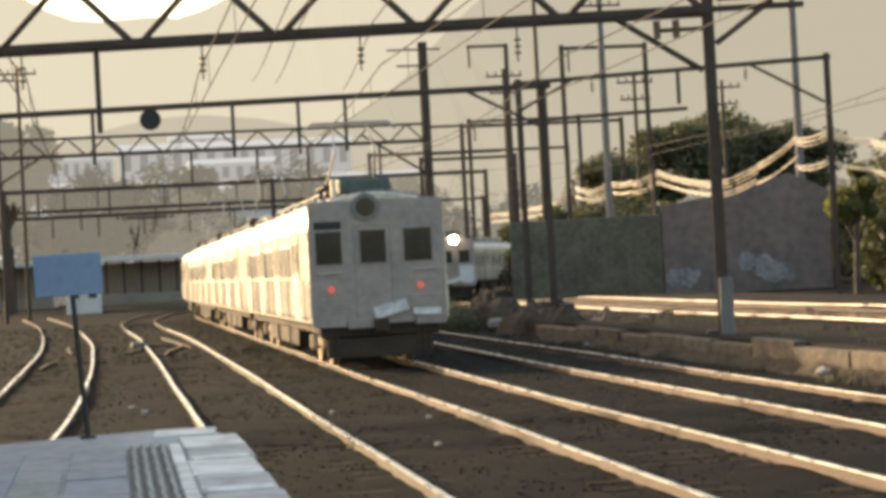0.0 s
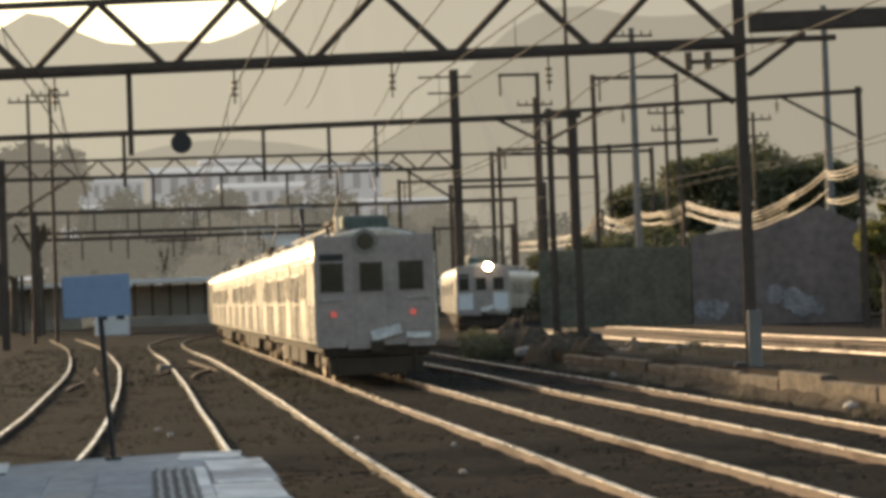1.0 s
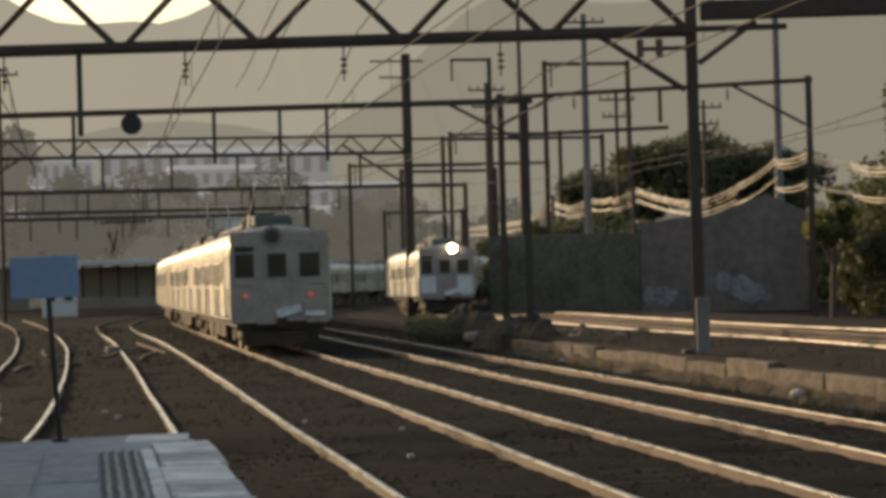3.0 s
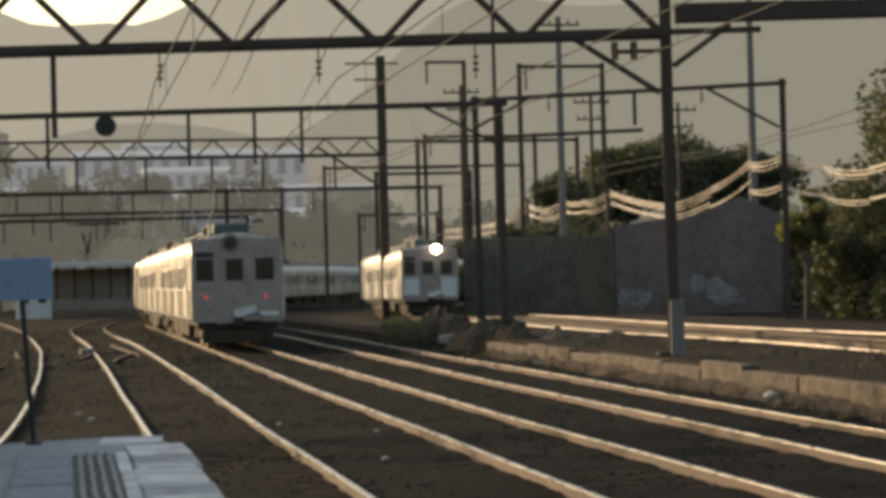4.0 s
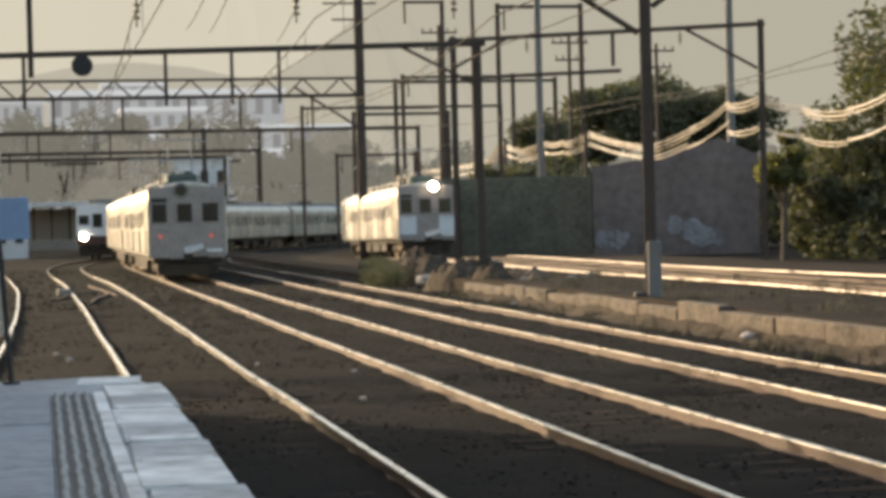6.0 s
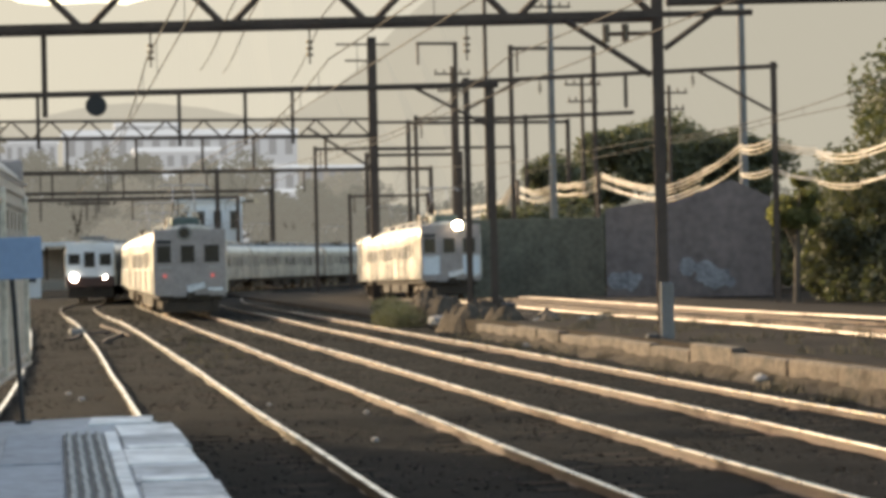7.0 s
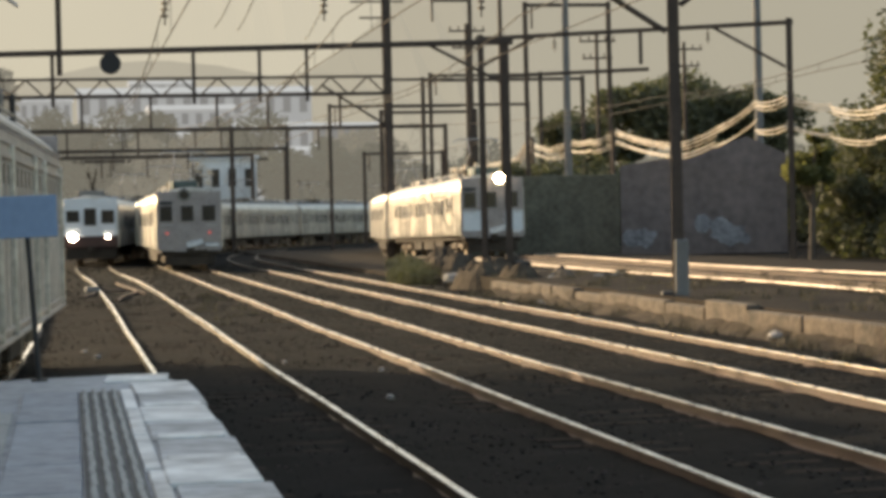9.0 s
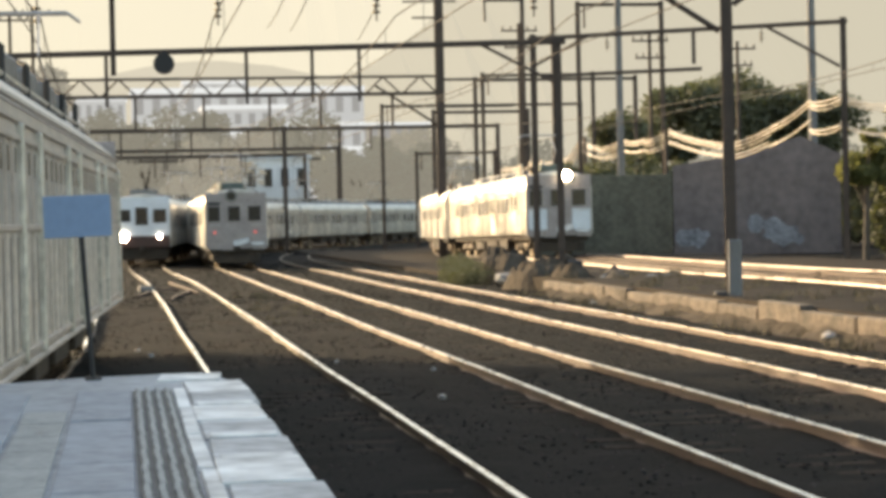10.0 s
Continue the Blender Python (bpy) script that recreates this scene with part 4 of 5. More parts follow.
# second gantry: single beam with a round disc signal
g2 = gantry("single-beam gantry with a round black signal", (13.75, 63, 0), -11.6)
part("beam", box(bmesh.new(), (-15.5, 0, 7.6), (31.2, 0.15, 0.18), 0, 0.02), POLE, g2)
part("post_cap", box(bmesh.new(), (0, 0, 7.62), (0.5, 0.3, 0.22), 0, 0.02), POLE, g2)
post(g2, 0, 0, -0.2, 7.6, 0.22)
post(g2, -31.0, 0, -0.2, 7.7, 0.26)
part("brace", rod(bmesh.new(), (-0.1, 0, 6.3), (-2.4, 0, 7.55), 0.05, 6), POLE, g2)
for x in (-14.4, -9.9, -7.8, -6.3):
    part("hanger", box(bmesh.new(), (x, 0, 6.75), (0.10, 0.10, 1.75)), POLE, g2)
bm = rod(bmesh.new(), (-12.5, -0.3, 7.2), (-12.5, -0.15, 7.2), 0.33, 24)
box(bm, (-12.5, -0.1, 6.72), (0.95, 0.1, 0.08))
box(bm, (-12.5, -0.1, 7.3), (0.10, 0.1, 0.6))
part("round_signal", bm, BLACK, g2)
part("post_foot", box(bmesh.new(), (0.4, -0.1, 0.2), (0.5, 0.5, 0.95), 0, 0.06), BLACK, g2)

# third gantry, to the side
g3 = gantry("side gantry with knee braces and pendant hangers", (16.04, 78, 0), -29.6)
part("beam", box(bmesh.new(), (6.0, 0, 9.04), (12.4, 0.14, 0.16), 0, 0.02), POLE, g3)
part("lower_beam", box(bmesh.new(), (3.6, 0, 7.55), (6.2, 0.12, 0.14), 0, 0.02), POLE, g3)
for x in (0, 12.05):
    post(g3, x, 0, -0.2, 9.2, 0.20)
part("brace", rod(bmesh.new(), (0.1, 0, 8.0), (2.2, 0, 9.0), 0.055, 6), POLE, g3)
part("brace", rod(bmesh.new(), (11.9, 0, 7.4), (9.2, 0, 9.0), 0.055, 6), POLE, g3)
part("hanger", box(bmesh.new(), (6.4, 0, 8.4), (0.12, 0.12, 1.3)), POLE, g3)
for x in (3.0, 9.0):
    insulator(g3, x, 0, 9.0, 0.6)

# fourth: hazy lattice gantry at a tall post
g4 = gantry("far lattice gantry on a tall post with cross arms")
truss(g4, -7.2, 17.6, 112, 9.1, 0.95, 2.067, POLE, 0.6, 0.05)
post(g4, 17.7, 112, -0.2, 14.6, 0.46)
post(g4, -7.2, 112, -0.2, 10.2, 0.4)
part("brace", rod(bmesh.new(), (-7.1, 112, 6.9), (-3.6, 112, 9.0), 0.07, 6), POLE, g4)
for z, x1 in ((9.85, 21.4), (8.35, 21.8)):
    part("side_arm", box(bmesh.new(), ((17.7 + x1) / 2, 112, z), (x1 - 17.7, 0.12, 0.14)), POLE, g4)
bm = rod(bmesh.new(), (17.6, 112, 7.3), (14.0, 112, 9.6), 0.07, 6)
part("brace", bm, POLE, g4)
bm = box(bmesh.new(), (17.2, 112, 14.2), (3.0, 0.1, 0.1))
box(bm, (17.2, 112, 13.3), (2.0, 0.1, 0.1))
part("cross_arm", bm, POLE, g4)
for x in (0.9, 4.6, 8.2, 11.0, 15.0):
    part("hanger", box(bmesh.new(), (x, 112, 8.2), (0.14, 0.1, 1.8)), POLE, g4)

# further single-beam gantries, fading into the distance
for y, z, x0, x1, lab in ((150, 9.0, -22, 12.0, "plain"), (166, 9.75, -22, 31, "wide"), (178, 8.0, -10, 16, "lower"), (205, 11.6, -24, 22, "high"), (188, 8.9, -25, 20, "tall"), (240, 9.6, -30, 24, "distant"), (300, 10.2, -34, 30, "faint")):
    g = gantry(lab)
    tagged(g, lab + " dark gantry beam across the far tracks")
    part("beam", box(bmesh.new(), ((x0 + x1) / 2, y, z), (x1 - x0, 0.2, 0.30)), POLE, g)
    for x in (x0, 0.55 * x0 + 0.45 * x1 - 10, x1):
        post(g, x, y, -0.2, z + 0.2, 0.30)
    for k in range(5):
        part("hanger", box(bmesh.new(), (x0 + (x1 - x0) * (0.2 + 0.15 * k), y, z - 0.9), (0.14, 0.1, 1.8)), POLE, g)
# portal frames in the side yard
for x0, x1, y, z in ((19.3, 34.4, 150, 10.55), (22.5, 33.0, 128, 10.9), (24.0, 30.5, 165, 7.5), (27.0, 32.1, 118, 14.6), (21.0, 27.5, 136, 9.3), (25.5, 33.5, 142, 12.2)):
    g = thing("overhead_gantry", "thin portal frame in the side yard", "overhead gantry", group="side yard portals")
    part("beam", box(bmesh.new(), ((x0 + x1) / 2, y, z), (x1 - x0, 0.14, 0.2)), POLE, g)
    for x in (x0, x1):
        post(g, x, y, -0.2, z + 0.2, 0.24)
    part("hanger", box(bmesh.new(), (x0 + 0.4, y, z - 0.7), (0.1, 0.1, 1.4)), POLE, g)

# tall concrete and steel poles behind
def line_pole(x, y, h, r, mat, label, arms=2):
    p = thing("utility_pole", label, "utility pole", (x, y, -0.2), "yard poles")
    part("shaft", rod(bmesh.new(), (0, 0, 0), (0, 0, h), r, 12, r * 0.7), mat, p)
    for k in range(arms):
        bm = box(bmesh.new(), (0, -r, h - 0.5 - 1.1 * k), (2.4 - 0.4 * k, 0.1, 0.12))
        for sx in (-1, -0.5, 0.5, 1):
            rod(bm, (sx * (1.1 - 0.2 * k), -r, h - 0.45 - 1.1 * k), (sx * (1.1 - 0.2 * k), -r, h - 0.2 - 1.1 * k), 0.05, 6)
        part("cross_arm", bm, POLE, p)
    return p


g = thing("overhead_gantry", "slim post with a bracket arm in the side yard", "overhead gantry")
post(g, 23.65, 118, -0.2, 15.0, 0.22)
part("bracket_arm", box(bmesh.new(), (22.5, 118, 14.9), (2.4, 0.14, 0.16)), POLE, g)
part("hanger", box(bmesh.new(), (21.4, 118, 14.3), (0.12, 0.1, 1.3)), POLE, g)
line_pole(25.9, 120, 20.5, 0.16, POLE, "very tall slim steel pole", 0)
line_pole(-6.6, 130, 15.8, 0.14, POLE, "slim steel pole with a lamp arm beyond the platform track", 1)
line_pole(-5.3, 132, 16.4, 0.14, POLE, "slim steel pole beyond the platform track", 1)
line_pole(37.9, 108, 17.5, 0.28, POLE_GREY, "tall grey concrete pole by the yard wall", 0)
line_pole(28.95, 116, 17.5, 0.26, POLE_GREY, "tall grey concrete pole among the yard trees", 1)
line_pole(30.6, 112, 7.1, 0.15, POLE, "short cable pole by the yard wall", 0)
line_pole(29.6, 128, 7.4, 0.15, POLE, "short cable pole in the yard", 0)
line_pole(26.0, 131, 15.0, 0.16, POLE, "slim steel pole with cross arms", 2)
line_pole(34.0, 128, 14.0, 0.16, POLE, "slim steel pole with cross arms behind the wall", 2)
line_pole(40.5, 130, 13.6, 0.16, POLE, "slim steel pole with cross arms behind the trees", 2)

# ---- wires ----
def sag(a, b, d, n=14):
    a, b = Vector(a), Vector(b)
    return [tuple(a.lerp(b, k / n) - Vector((0, 0, d * 4 * (k / n) * (1 - k / n)))) for k in range(n + 1)]


def catenary(xs):
    """Contact wire and messenger over one track from gantry to gantry."""
    stops = [(-12, 6.9), (41, 6.2), (63, 5.8), (112, 7.4), (150, 7.2), (188, 7.2)]
    c = thing("overhead_wire", "sooty overhead contact wire with messenger and droppers", "overhead wire", group="overhead wires")
    for (y0, z0), (y1, z1) in zip(stops, stops[1:]):
        m = sag((xs(y0), y0, z0), (xs(y1), y1, z1), 0.35)
        part("messenger", tube(bmesh.new(), m, 0.014, 5), WIRE, c)
        w = [(xs(p[1]), p[1], min(5.55, p[2] - 0.15)) for p in m]
        part("contact_wire", tube(bmesh.new(), w, 0.012, 5), WIRE, c)
        for p, q in list(zip(m, w))[1:-1:2]:
            part("dropper", rod(bmesh.new(), p, q, 0.006, 4), WIRE, c)


def line_x(line):
    return lambda y: line.at(line.find(max(-11.0, min(y, 150.0)))).x


for ln in (LINE_0, LINE_1, LINE_2, LINE_3, LINE_5):
    catenary(line_x(ln))

# feeder wires drawn aslant across the tracks
for a, b, c in (((2.2, -10, 6.6), (4.0, 41, 7.06), (5.3, 63, 8.0)), ((1.9, -10, 6.6), (3.55, 41, 7.06), (4.6, 63, 8.1)), ((3.4, -10, 6.9), (5.5, 41, 7.1), (7.4, 63, 7.7))):
    w = thing("feeder_wire", "thin dark feeder wire slung between two gantries", "wire", group="feeder wires")
    for p, q in ((a, b), (b, c)):
        part("span", tube(bmesh.new(), sag(p, q, 0.12), 0.014, 5), WIRE, w)

# thick pale cable bundles along the yard poles
for dz, r, lab in ((0.05, 0.028, "upper"), (-0.13, 0.022, "second"), (-0.80, 0.030, "lower")):
    stops = [(31.0, 55, 6.9), (30.9, 70, 6.35), (31.0, 75, 5.85), (30.4, 78, 6.15), (29.2, 80, 6.7), (29.3, 84, 6.7), (30.1, 92, 5.9), (30.3, 100, 5.45), (30.7, 112, 6.7), (30.3, 116, 6.35), (29.95, 120, 6.5), (29.9, 126, 6.3), (30.1, 132, 7.1), (31, 140, 6.0), (31, 165, 6.0)]
    cb = thing("cable_bundle", lab + " pale sagging cable bundle catching the sun", "cable", group="cable bundles")
    for k, (a, b) in enumerate(zip(stops, stops[1:])):
        lift = 0.25 if dz < -0.5 and a[1] > 90 else (-0.35 if dz < -0.5 and a[1] < 82 else 0.0)
        for j in range(2):
            off = Vector((0.09 * j, 0, dz + lift + 0.11 * j * (1 if k % 2 else -1)))
            part("cable", tube(bmesh.new(), sag(Vector(a) + off, Vector(b) + off, 0.10 + 0.05 * j), r, 6), CABLE, cb)

# ---- yard wall with faded graffiti ----
yw = thing("yard_wall", "tall weathered dark wall with faded graffiti", "wall", kind="structure")
bm = bmesh.new()
rings = [[bm.verts.new((u, v, z)) for u, z in ((-4.3, -0.35), (4.3, -0.35), (4.3, 5.0), (2.3, 5.95), (-1.2, 5.0), (-4.3, 4.6))] for v in (-0.25, 0.25)]
bm.faces.new(rings[0])
bm.faces.new(rings[1][::-1])
for k in range(6):
    bm.faces.new((rings[0][k], rings[1][k], rings[1][(k + 1) % 6], rings[0][(k + 1) % 6]))
bmesh.ops.recalc_face_normals(bm, faces=bm.faces)
bmesh.ops.transform(bm, matrix=pose(32.6, 101.8, 0, 0, 0, -20), verts=bm.verts)
part("wall", bm, DARK_WALL, yw)
part("overgrown_wall", box(bmesh.new(), (26.1, 110.5, 2.0), (8.4, 0.4, 4.6), -12, 0.05), IVY_WALL, yw, "dark green overgrown stretch of wall")
rnd = random.Random(3)
for k in range(14):
    x = rnd.choice((29.3, 29.5, 32.0, 32.8, 33.6, 34.1)) + rnd.uniform(-0.4, 0.4)
    bm = bmesh.new()
    n = 9
    vs = []
    cz, rr = rnd.uniform(0.6, 1.7), rnd.uniform(0.25, 0.6)
    for j in range(n):
        a = 2 * math.pi * j / n
        q = rr * rnd.uniform(0.6, 1.2)
        dx = q * math.cos(a)
        vs.append(bm.verts.new((x + dx, 101.8 - 0.266 - (x + dx - 32.6) * 0.364 - 0.014 - 0.005 * k, cz + q * 0.9 * math.sin(a))))
    bm.faces.new(vs)
    part("graffiti", bm, GRAFFITI, yw)

# ---- trees ----
def tree(x, y, h, r, seed, leaf, count, mat, label, base=0.3, squash=0.75, lobes=9):
    """A tapered trunk with limbs and a crown of many small leaf clusters in uneven lobes."""
    rnd = random.Random(seed)
    t = thing("tree", label, "tree", (x, y, -0.2), "yard trees")
    zc = h - r * squash
    bm = rod(bmesh.new(), (0, 0, 0), (0.1, 0, zc * 0.75), 0.045 * h * 0.6, 10, 0.02 * h)
    centres = []
    for k in range(lobes):
        a = k * 2.4 + rnd.uniform(-0.3, 0.3)
        d = r * rnd.uniform(0.25, 0.72)
        z = zc + r * squash * rnd.uniform(-0.65, 0.62)
        c = Vector((d * math.cos(a), d * math.sin(a), z))
        centres.append((c, r * rnd.uniform(0.32, 0.52)))
        rod(bm, (0.05, 0, zc * rnd.uniform(0.4, 0.72)), c, 0.012 * h, 6, 0.004 * h)
    part("trunk", bm, BARK, t)
    verts, faces = [], []
    for _ in range(count):
        c, cr = rnd.choice(centres)
        v = Vector((rnd.gauss(0, 1), rnd.gauss(0, 1), rnd.gauss(0, 1))).normalized()
        p = c + Vector((v.x, v.y, v.z * 0.8)) * cr * (rnd.random() ** 0.3) * rnd.uniform(0.85, 1.12)
        if p.z < base * h:
            continue
        u = Vector((rnd.gauss(0, 1), rnd.gauss(0, 1), rnd.gauss(0, 0.6))).normalized()
        w = u.cross(Vector((rnd.gauss(0, 1), rnd.gauss(0, 1), rnd.gauss(0, 1)))).normalized()
        s = leaf * rnd.uniform(0.6, 1.4)
        k = len(verts)
        verts += [tuple(p - u * s), tuple(p + w * s * 0.45), tuple(p + u * s), tuple(p - w * s * 0.45)]
        faces.append((k, k + 1, k + 2, k + 3))
    me = bpy.data.meshes.new("crown")
    me.from_pydata(verts, [], faces)
    me.materials.append(mat)
    cr = new("crown", me)
    cr.parent = t
    return t


tree(41.6, 86, 12.6, 6.8, 1, 0.20, 16000, LEAF, "tall dark leafy tree over the yard wall", 0.05, 0.95, 14)
tree(37.5, 88, 8.0, 4.0, 2, 0.18, 8000, LEAF, "dark leafy tree beside the yard wall", 0.02, 0.95)
tree(42.0, 150, 13.0, 4.2, 3, 0.25, 9000, LEAF, "round dark tree behind the yard", 0.05, 0.9)
tree(47.5, 150, 13.6, 5.0, 4, 0.25, 9000, LEAF, "broad dark tree with an uneven crown", 0.05, 0.9)
tree(51.5, 148, 12.0, 4.4, 5, 0.25, 9000, LEAF, "broad dark tree behind the yard wall", 0.05, 0.9)
tree(37.0, 146, 10.2, 3.4, 6, 0.22, 6000, LEAF, "smaller dark tree at the yard's end", 0.05, 0.9)
tree(31.2, 121, 5.8, 3.2, 7, 0.20, 6000, LEAF, "low dark bushy tree under the cables", 0.0, 0.95)
tree(34.5, 119, 5.4, 3.0, 8, 0.20, 6000, LEAF, "low dark bushy tree behind the wall", 0.0, 0.95)
tree(38.0, 124, 6.5, 3.6, 9, 0.20, 6000, LEAF, "dark bushy tree behind the yard wall", 0.0, 0.95)
tree(31.5, 83.3, 5.9, 1.25, 10, 0.15, 3800, LEAF_PALE, "sparse sunlit climbing plant on a post", 0.35, 1.1)
for k, (x, y, h, r) in enumerate(((34.5, 86, 4.6, 2.6), (37.0, 82, 5.2, 2.8), (41.5, 80, 6.0, 3.4), (44.5, 84, 7.0, 3.6), (27.5, 121, 6.0, 2.8), (29.5, 124, 6.6, 3.0), (26.2, 127, 5.2, 2.4), (33.0, 125, 6.8, 3.2), (41.0, 112, 6.6, 3.4), (45.0, 118, 7.5, 3.8))):
    tree(x, y, h, r, 40 + k, 0.17, 6500, LEAF, "dense dark shrubby tree at the yard's edge", 0.0, 1.0, 12)
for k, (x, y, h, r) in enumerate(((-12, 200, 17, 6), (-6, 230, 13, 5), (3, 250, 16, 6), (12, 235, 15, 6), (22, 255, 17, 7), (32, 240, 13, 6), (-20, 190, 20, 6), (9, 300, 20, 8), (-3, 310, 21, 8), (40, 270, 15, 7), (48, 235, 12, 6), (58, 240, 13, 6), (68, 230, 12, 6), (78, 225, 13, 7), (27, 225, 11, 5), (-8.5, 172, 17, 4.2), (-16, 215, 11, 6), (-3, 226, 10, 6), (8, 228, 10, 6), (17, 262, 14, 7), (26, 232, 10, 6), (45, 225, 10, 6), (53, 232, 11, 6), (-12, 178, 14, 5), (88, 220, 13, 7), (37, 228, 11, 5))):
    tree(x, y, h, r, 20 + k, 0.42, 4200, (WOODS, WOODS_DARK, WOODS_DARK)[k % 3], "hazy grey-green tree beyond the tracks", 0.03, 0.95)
# low scrub among the rubble by the junction
for k, (x, y) in enumerate(((11.45, 66.3), (14.6, 79), (11.5, 69.0), (16.2, 88), (11.4, 67.6), (13.8, 84))):
    rnd = random.Random(60 + k)
    verts, faces = [], []
    for _ in range(2600):
        a, d = rnd.uniform(0, 6.28), rnd.random() ** 0.5
        p = Vector((d * math.cos(a) * 0.8, d * math.sin(a) * 1.1, rnd.uniform(0, 0.92) * (1 - d * 0.45)))
        u = Vector((rnd.gauss(0, 1), rnd.gauss(0, 1), rnd.gauss(0, 1))).normalized() * 0.05
        w = Vector((u.y, -u.x, 0.02))
        n = len(verts)
        verts += [tuple(p - u), tuple(p + w * 0.5), tuple(p + u), tuple(p - w * 0.5)]
        faces.append((n, n + 1, n + 2, n + 3))
    me = bpy.data.meshes.new("bush")
    me.from_pydata(verts, [], faces)
    me.materials.append(LEAF)
    b = new("bush", me)
    b.location = (x, y, -0.15)
    tagged(b, "low dark scrub among rubble beside the track", "bush", "scrub by the junction")

rnd = random.Random(77)
for k in range(26):
    bm = bmesh.new()
    bmesh.ops.create_icosphere(bm, subdivisions=1, radius=rnd.uniform(0.14, 0.42))
    for v in bm.verts:
        v.co *= rnd.uniform(0.7, 1.25)
        v.co.z *= 0.65
    ob = part("rubble", bm, rnd.choice((SIDING, BROWN_WALL, POLE_GREY)))
    ob.location = (rnd.uniform(11.9, 16.2), rnd.uniform(57.5, 75), 0.15)
    tagged(ob, "broken lump of masonry beside the junction", "rubble", "rubble by the junction")

# ---- far buildings ----
def building(x, y, w, d, h, mat, label, cols, rows, roof=None, far=False):
    # far: swaps in the materials with haze in their emission
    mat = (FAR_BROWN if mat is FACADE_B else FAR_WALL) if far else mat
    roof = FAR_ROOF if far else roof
    b = thing("building", label, "building", (x, y, -0.2))
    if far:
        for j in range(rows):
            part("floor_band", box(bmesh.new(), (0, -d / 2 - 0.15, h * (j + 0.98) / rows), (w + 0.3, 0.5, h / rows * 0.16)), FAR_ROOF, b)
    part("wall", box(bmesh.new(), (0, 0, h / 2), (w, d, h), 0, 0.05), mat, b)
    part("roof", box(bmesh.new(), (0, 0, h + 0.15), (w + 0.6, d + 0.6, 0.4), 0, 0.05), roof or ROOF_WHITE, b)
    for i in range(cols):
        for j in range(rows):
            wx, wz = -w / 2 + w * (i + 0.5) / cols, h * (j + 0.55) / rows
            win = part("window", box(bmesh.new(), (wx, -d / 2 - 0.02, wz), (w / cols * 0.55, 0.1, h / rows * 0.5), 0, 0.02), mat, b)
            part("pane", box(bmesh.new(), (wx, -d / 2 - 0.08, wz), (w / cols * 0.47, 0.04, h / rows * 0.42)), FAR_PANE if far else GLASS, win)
    return b


building(17.5, 236, 7.5, 10, 9.6, ROOF_WHITE, "white flat-roofed railway building", 4, 2)
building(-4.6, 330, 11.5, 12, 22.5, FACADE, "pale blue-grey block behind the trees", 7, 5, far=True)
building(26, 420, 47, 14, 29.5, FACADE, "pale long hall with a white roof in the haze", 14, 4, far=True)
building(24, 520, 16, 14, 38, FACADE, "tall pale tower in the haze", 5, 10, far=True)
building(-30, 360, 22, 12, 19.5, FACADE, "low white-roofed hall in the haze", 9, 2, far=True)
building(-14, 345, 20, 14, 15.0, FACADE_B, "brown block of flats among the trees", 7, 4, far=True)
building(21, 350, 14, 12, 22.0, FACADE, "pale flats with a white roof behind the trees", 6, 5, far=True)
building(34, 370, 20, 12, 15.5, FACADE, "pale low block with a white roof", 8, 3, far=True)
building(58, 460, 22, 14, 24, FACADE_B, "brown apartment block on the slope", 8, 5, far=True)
building(-2.2, 160, 2.6, 4, 3.8, ROOF_WHITE, "small white hut beside the tracks", 2, 1)
for x0, x1, y, z in ((-1.5, 9.5, 215, 4.6), (-26, -6, 210, 4.4), (10, 24, 222, 4.2)):
    c = thing("platform_canopy", "long white canopy roof over a far platform", "canopy", group="far canopies")
    part("roof", box(bmesh.new(), ((x0 + x1) / 2, y, z), (x1 - x0, 5, 0.45), 0, 0.05), ROOF_WHITE, c)
    for k in range(6):
        post(c, x0 + (x1 - x0) * (k + 0.5) / 6, y, -0.2, z, 0.25)
    part("platform_base", box(bmesh.new(), ((x0 + x1) / 2, y, 0.4), (x1 - x0, 5, 1.1), 0, 0.03), FACADE_B, c)
    part("back_wall", box(bmesh.new(), ((x0 + x1) / 2, y + 2.3, 2.2), (x1 - x0, 0.3, 4.0)), FACADE_B, c)


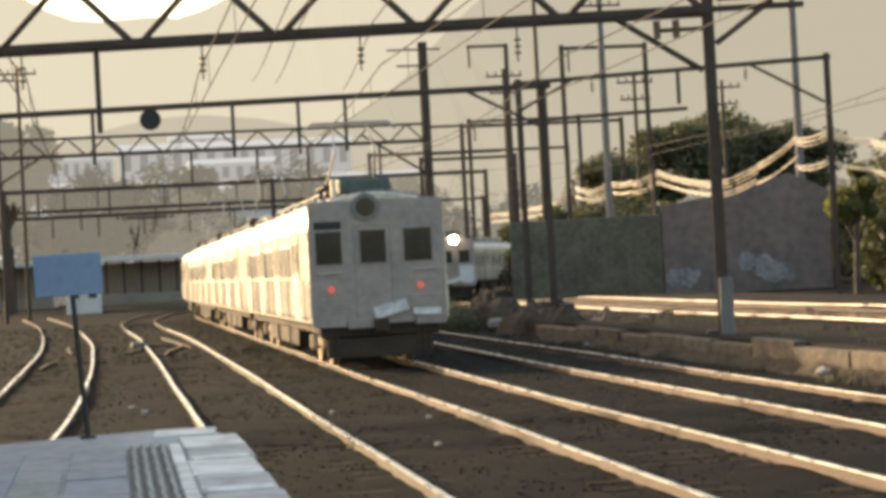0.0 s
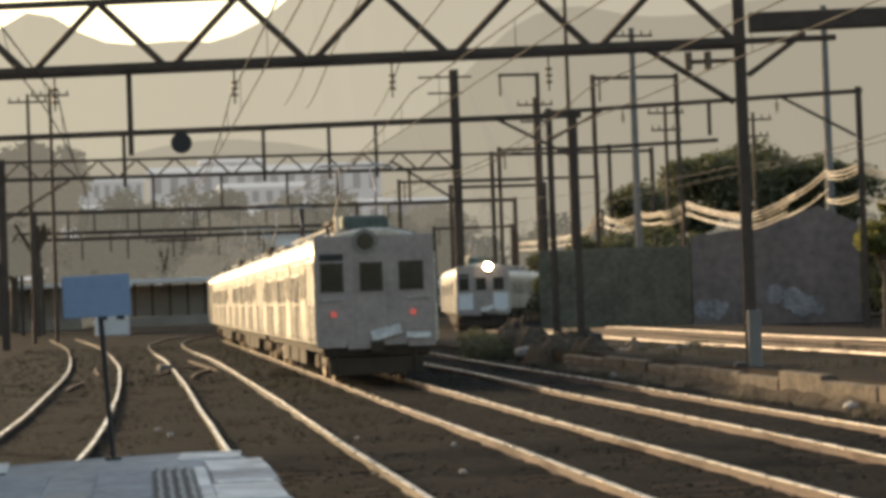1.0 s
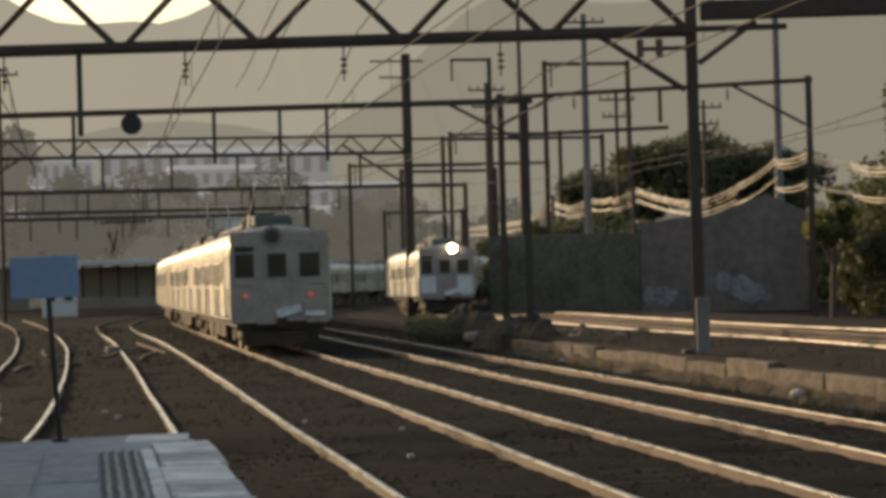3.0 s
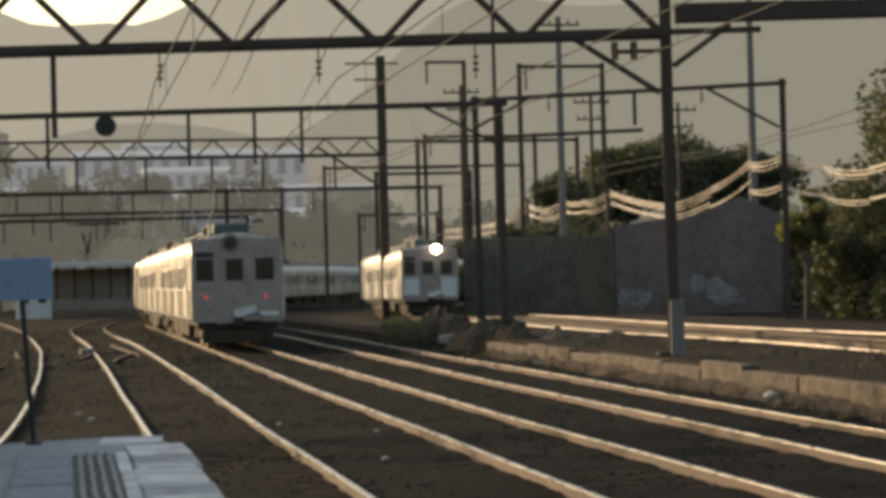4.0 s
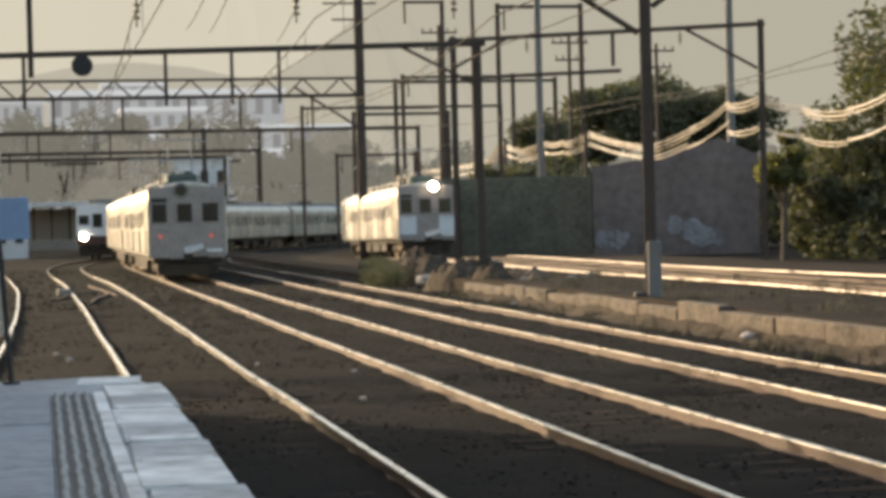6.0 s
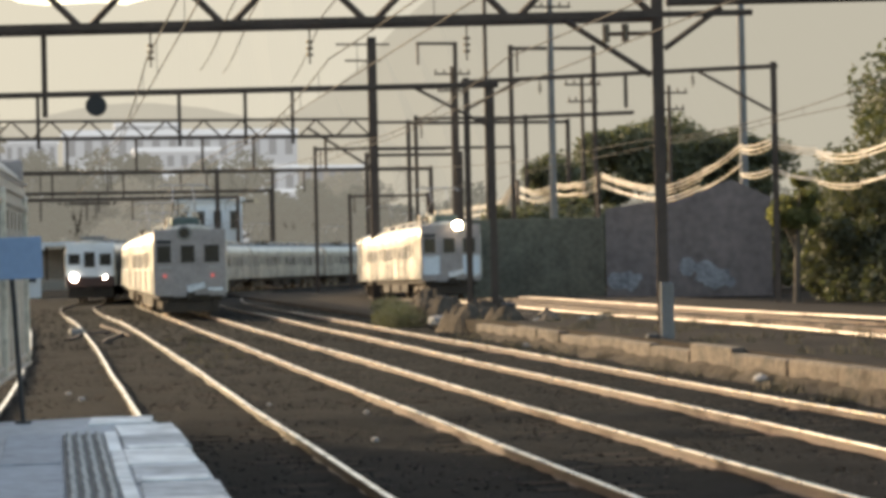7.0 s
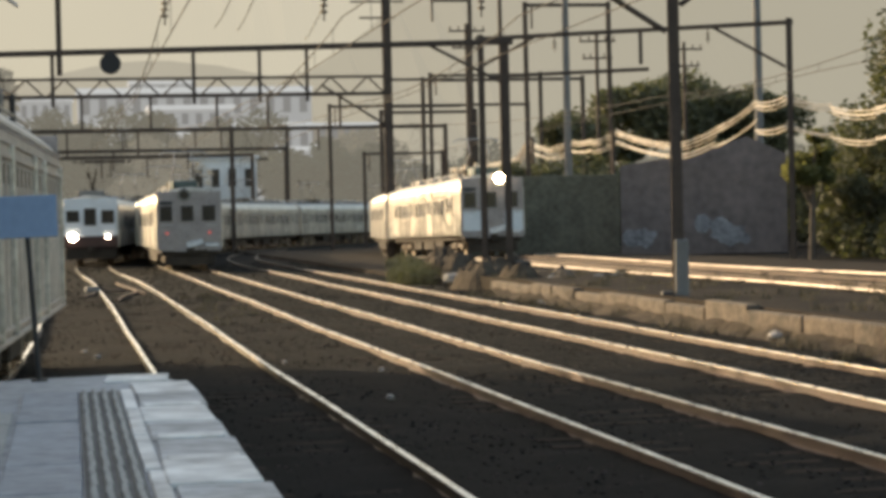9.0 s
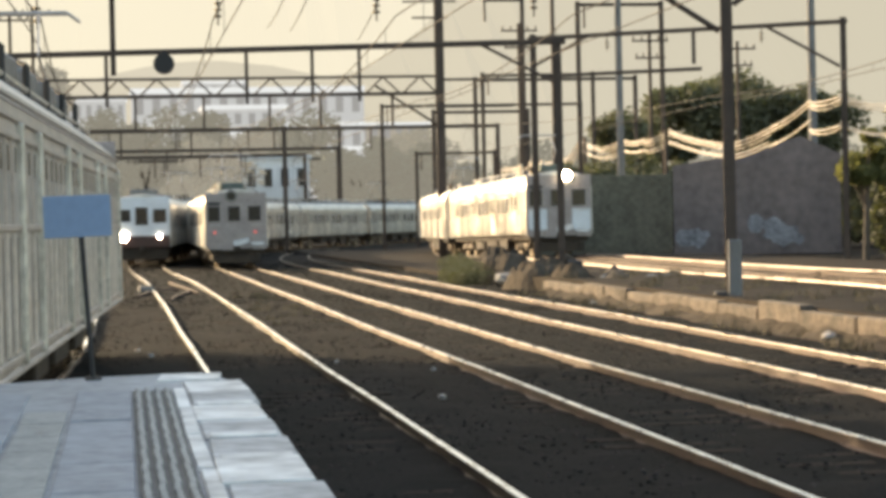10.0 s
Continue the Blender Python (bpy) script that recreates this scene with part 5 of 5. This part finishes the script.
# ---- hills ----
def ridge(y, mat, peak, x0, x1, seed, label):
    bm = bmesh.new()
    n = 160
    a, b = [], []
    for k in range(n + 1):
        x = x0 + (x1 - x0) * k / n
        z = peak(x / y) * y + y * 0.003 * noise.noise((x * 0.012, seed, 0)) + y * 0.002 * noise.noise((x * 0.05, seed, 1))
        a.append(bm.verts.new((x, y, z)))
        b.append(bm.verts.new((x, y - 0.25 * y, -5)))
    for k in range(n):
        bm.faces.new((b[k], b[k + 1], a[k + 1], a[k]))
    return tagged(part("backdrop", bm, mat), label, "hills", kind="structure")


def far_peak(u):
    # saddle in the middle, mountain rising to the side
    return 0.128 + 0.018 * math.exp(-((u + 0.045) / 0.02) ** 2) + 0.07 / (1 + math.exp(-(u - 0.09) / 0.016))


def near_peak(u):
    return 0.076 + 0.069 / (1 + math.exp(-(u - 0.165) / 0.02)) + 0.006 * math.sin(u * 40)


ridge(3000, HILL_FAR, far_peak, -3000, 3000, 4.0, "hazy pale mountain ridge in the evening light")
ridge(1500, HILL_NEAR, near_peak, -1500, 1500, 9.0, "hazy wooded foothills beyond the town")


def motions():
    """Key every car along its track."""
    times = [k * 0.5 for k in range(21)]
    for cars, line, head, step, lift in TRAINS:
        ht, hy = [h[0] for h in head], [h[1] for h in head]
        slope = np.gradient(np.array(hy), np.array(ht))
        for k, car in enumerate(cars):
            rows = []
            for t in times:
                i = min(max(int(np.searchsorted(ht, t)) - 1, 0), len(ht) - 2)
                w = ht[i + 1] - ht[i]
                u = (t - ht[i]) / w
                y = (2 * u ** 3 - 3 * u ** 2 + 1) * hy[i] + (u ** 3 - 2 * u ** 2 + u) * w * slope[i] + (3 * u ** 2 - 2 * u ** 3) * hy[i + 1] + (u ** 3 - u ** 2) * w * slope[i + 1]
                s = line.find(float(y)) + k * step + (LEN / 2 if step > 0 else -LEN / 2)
                a, b = line.at(s - 7.0), line.at(s + 7.0)
                c = (a + b) / 2
                za, zb = lift(a.y), lift(b.y)
                rows.append((t, pose(c.x, c.y, (za + zb) / 2, math.degrees(math.atan2(zb - za, 14.0)), 0, math.degrees(math.atan2(b.y - a.y, b.x - a.x)) - 90)))
            walk(car, rows)


motions()
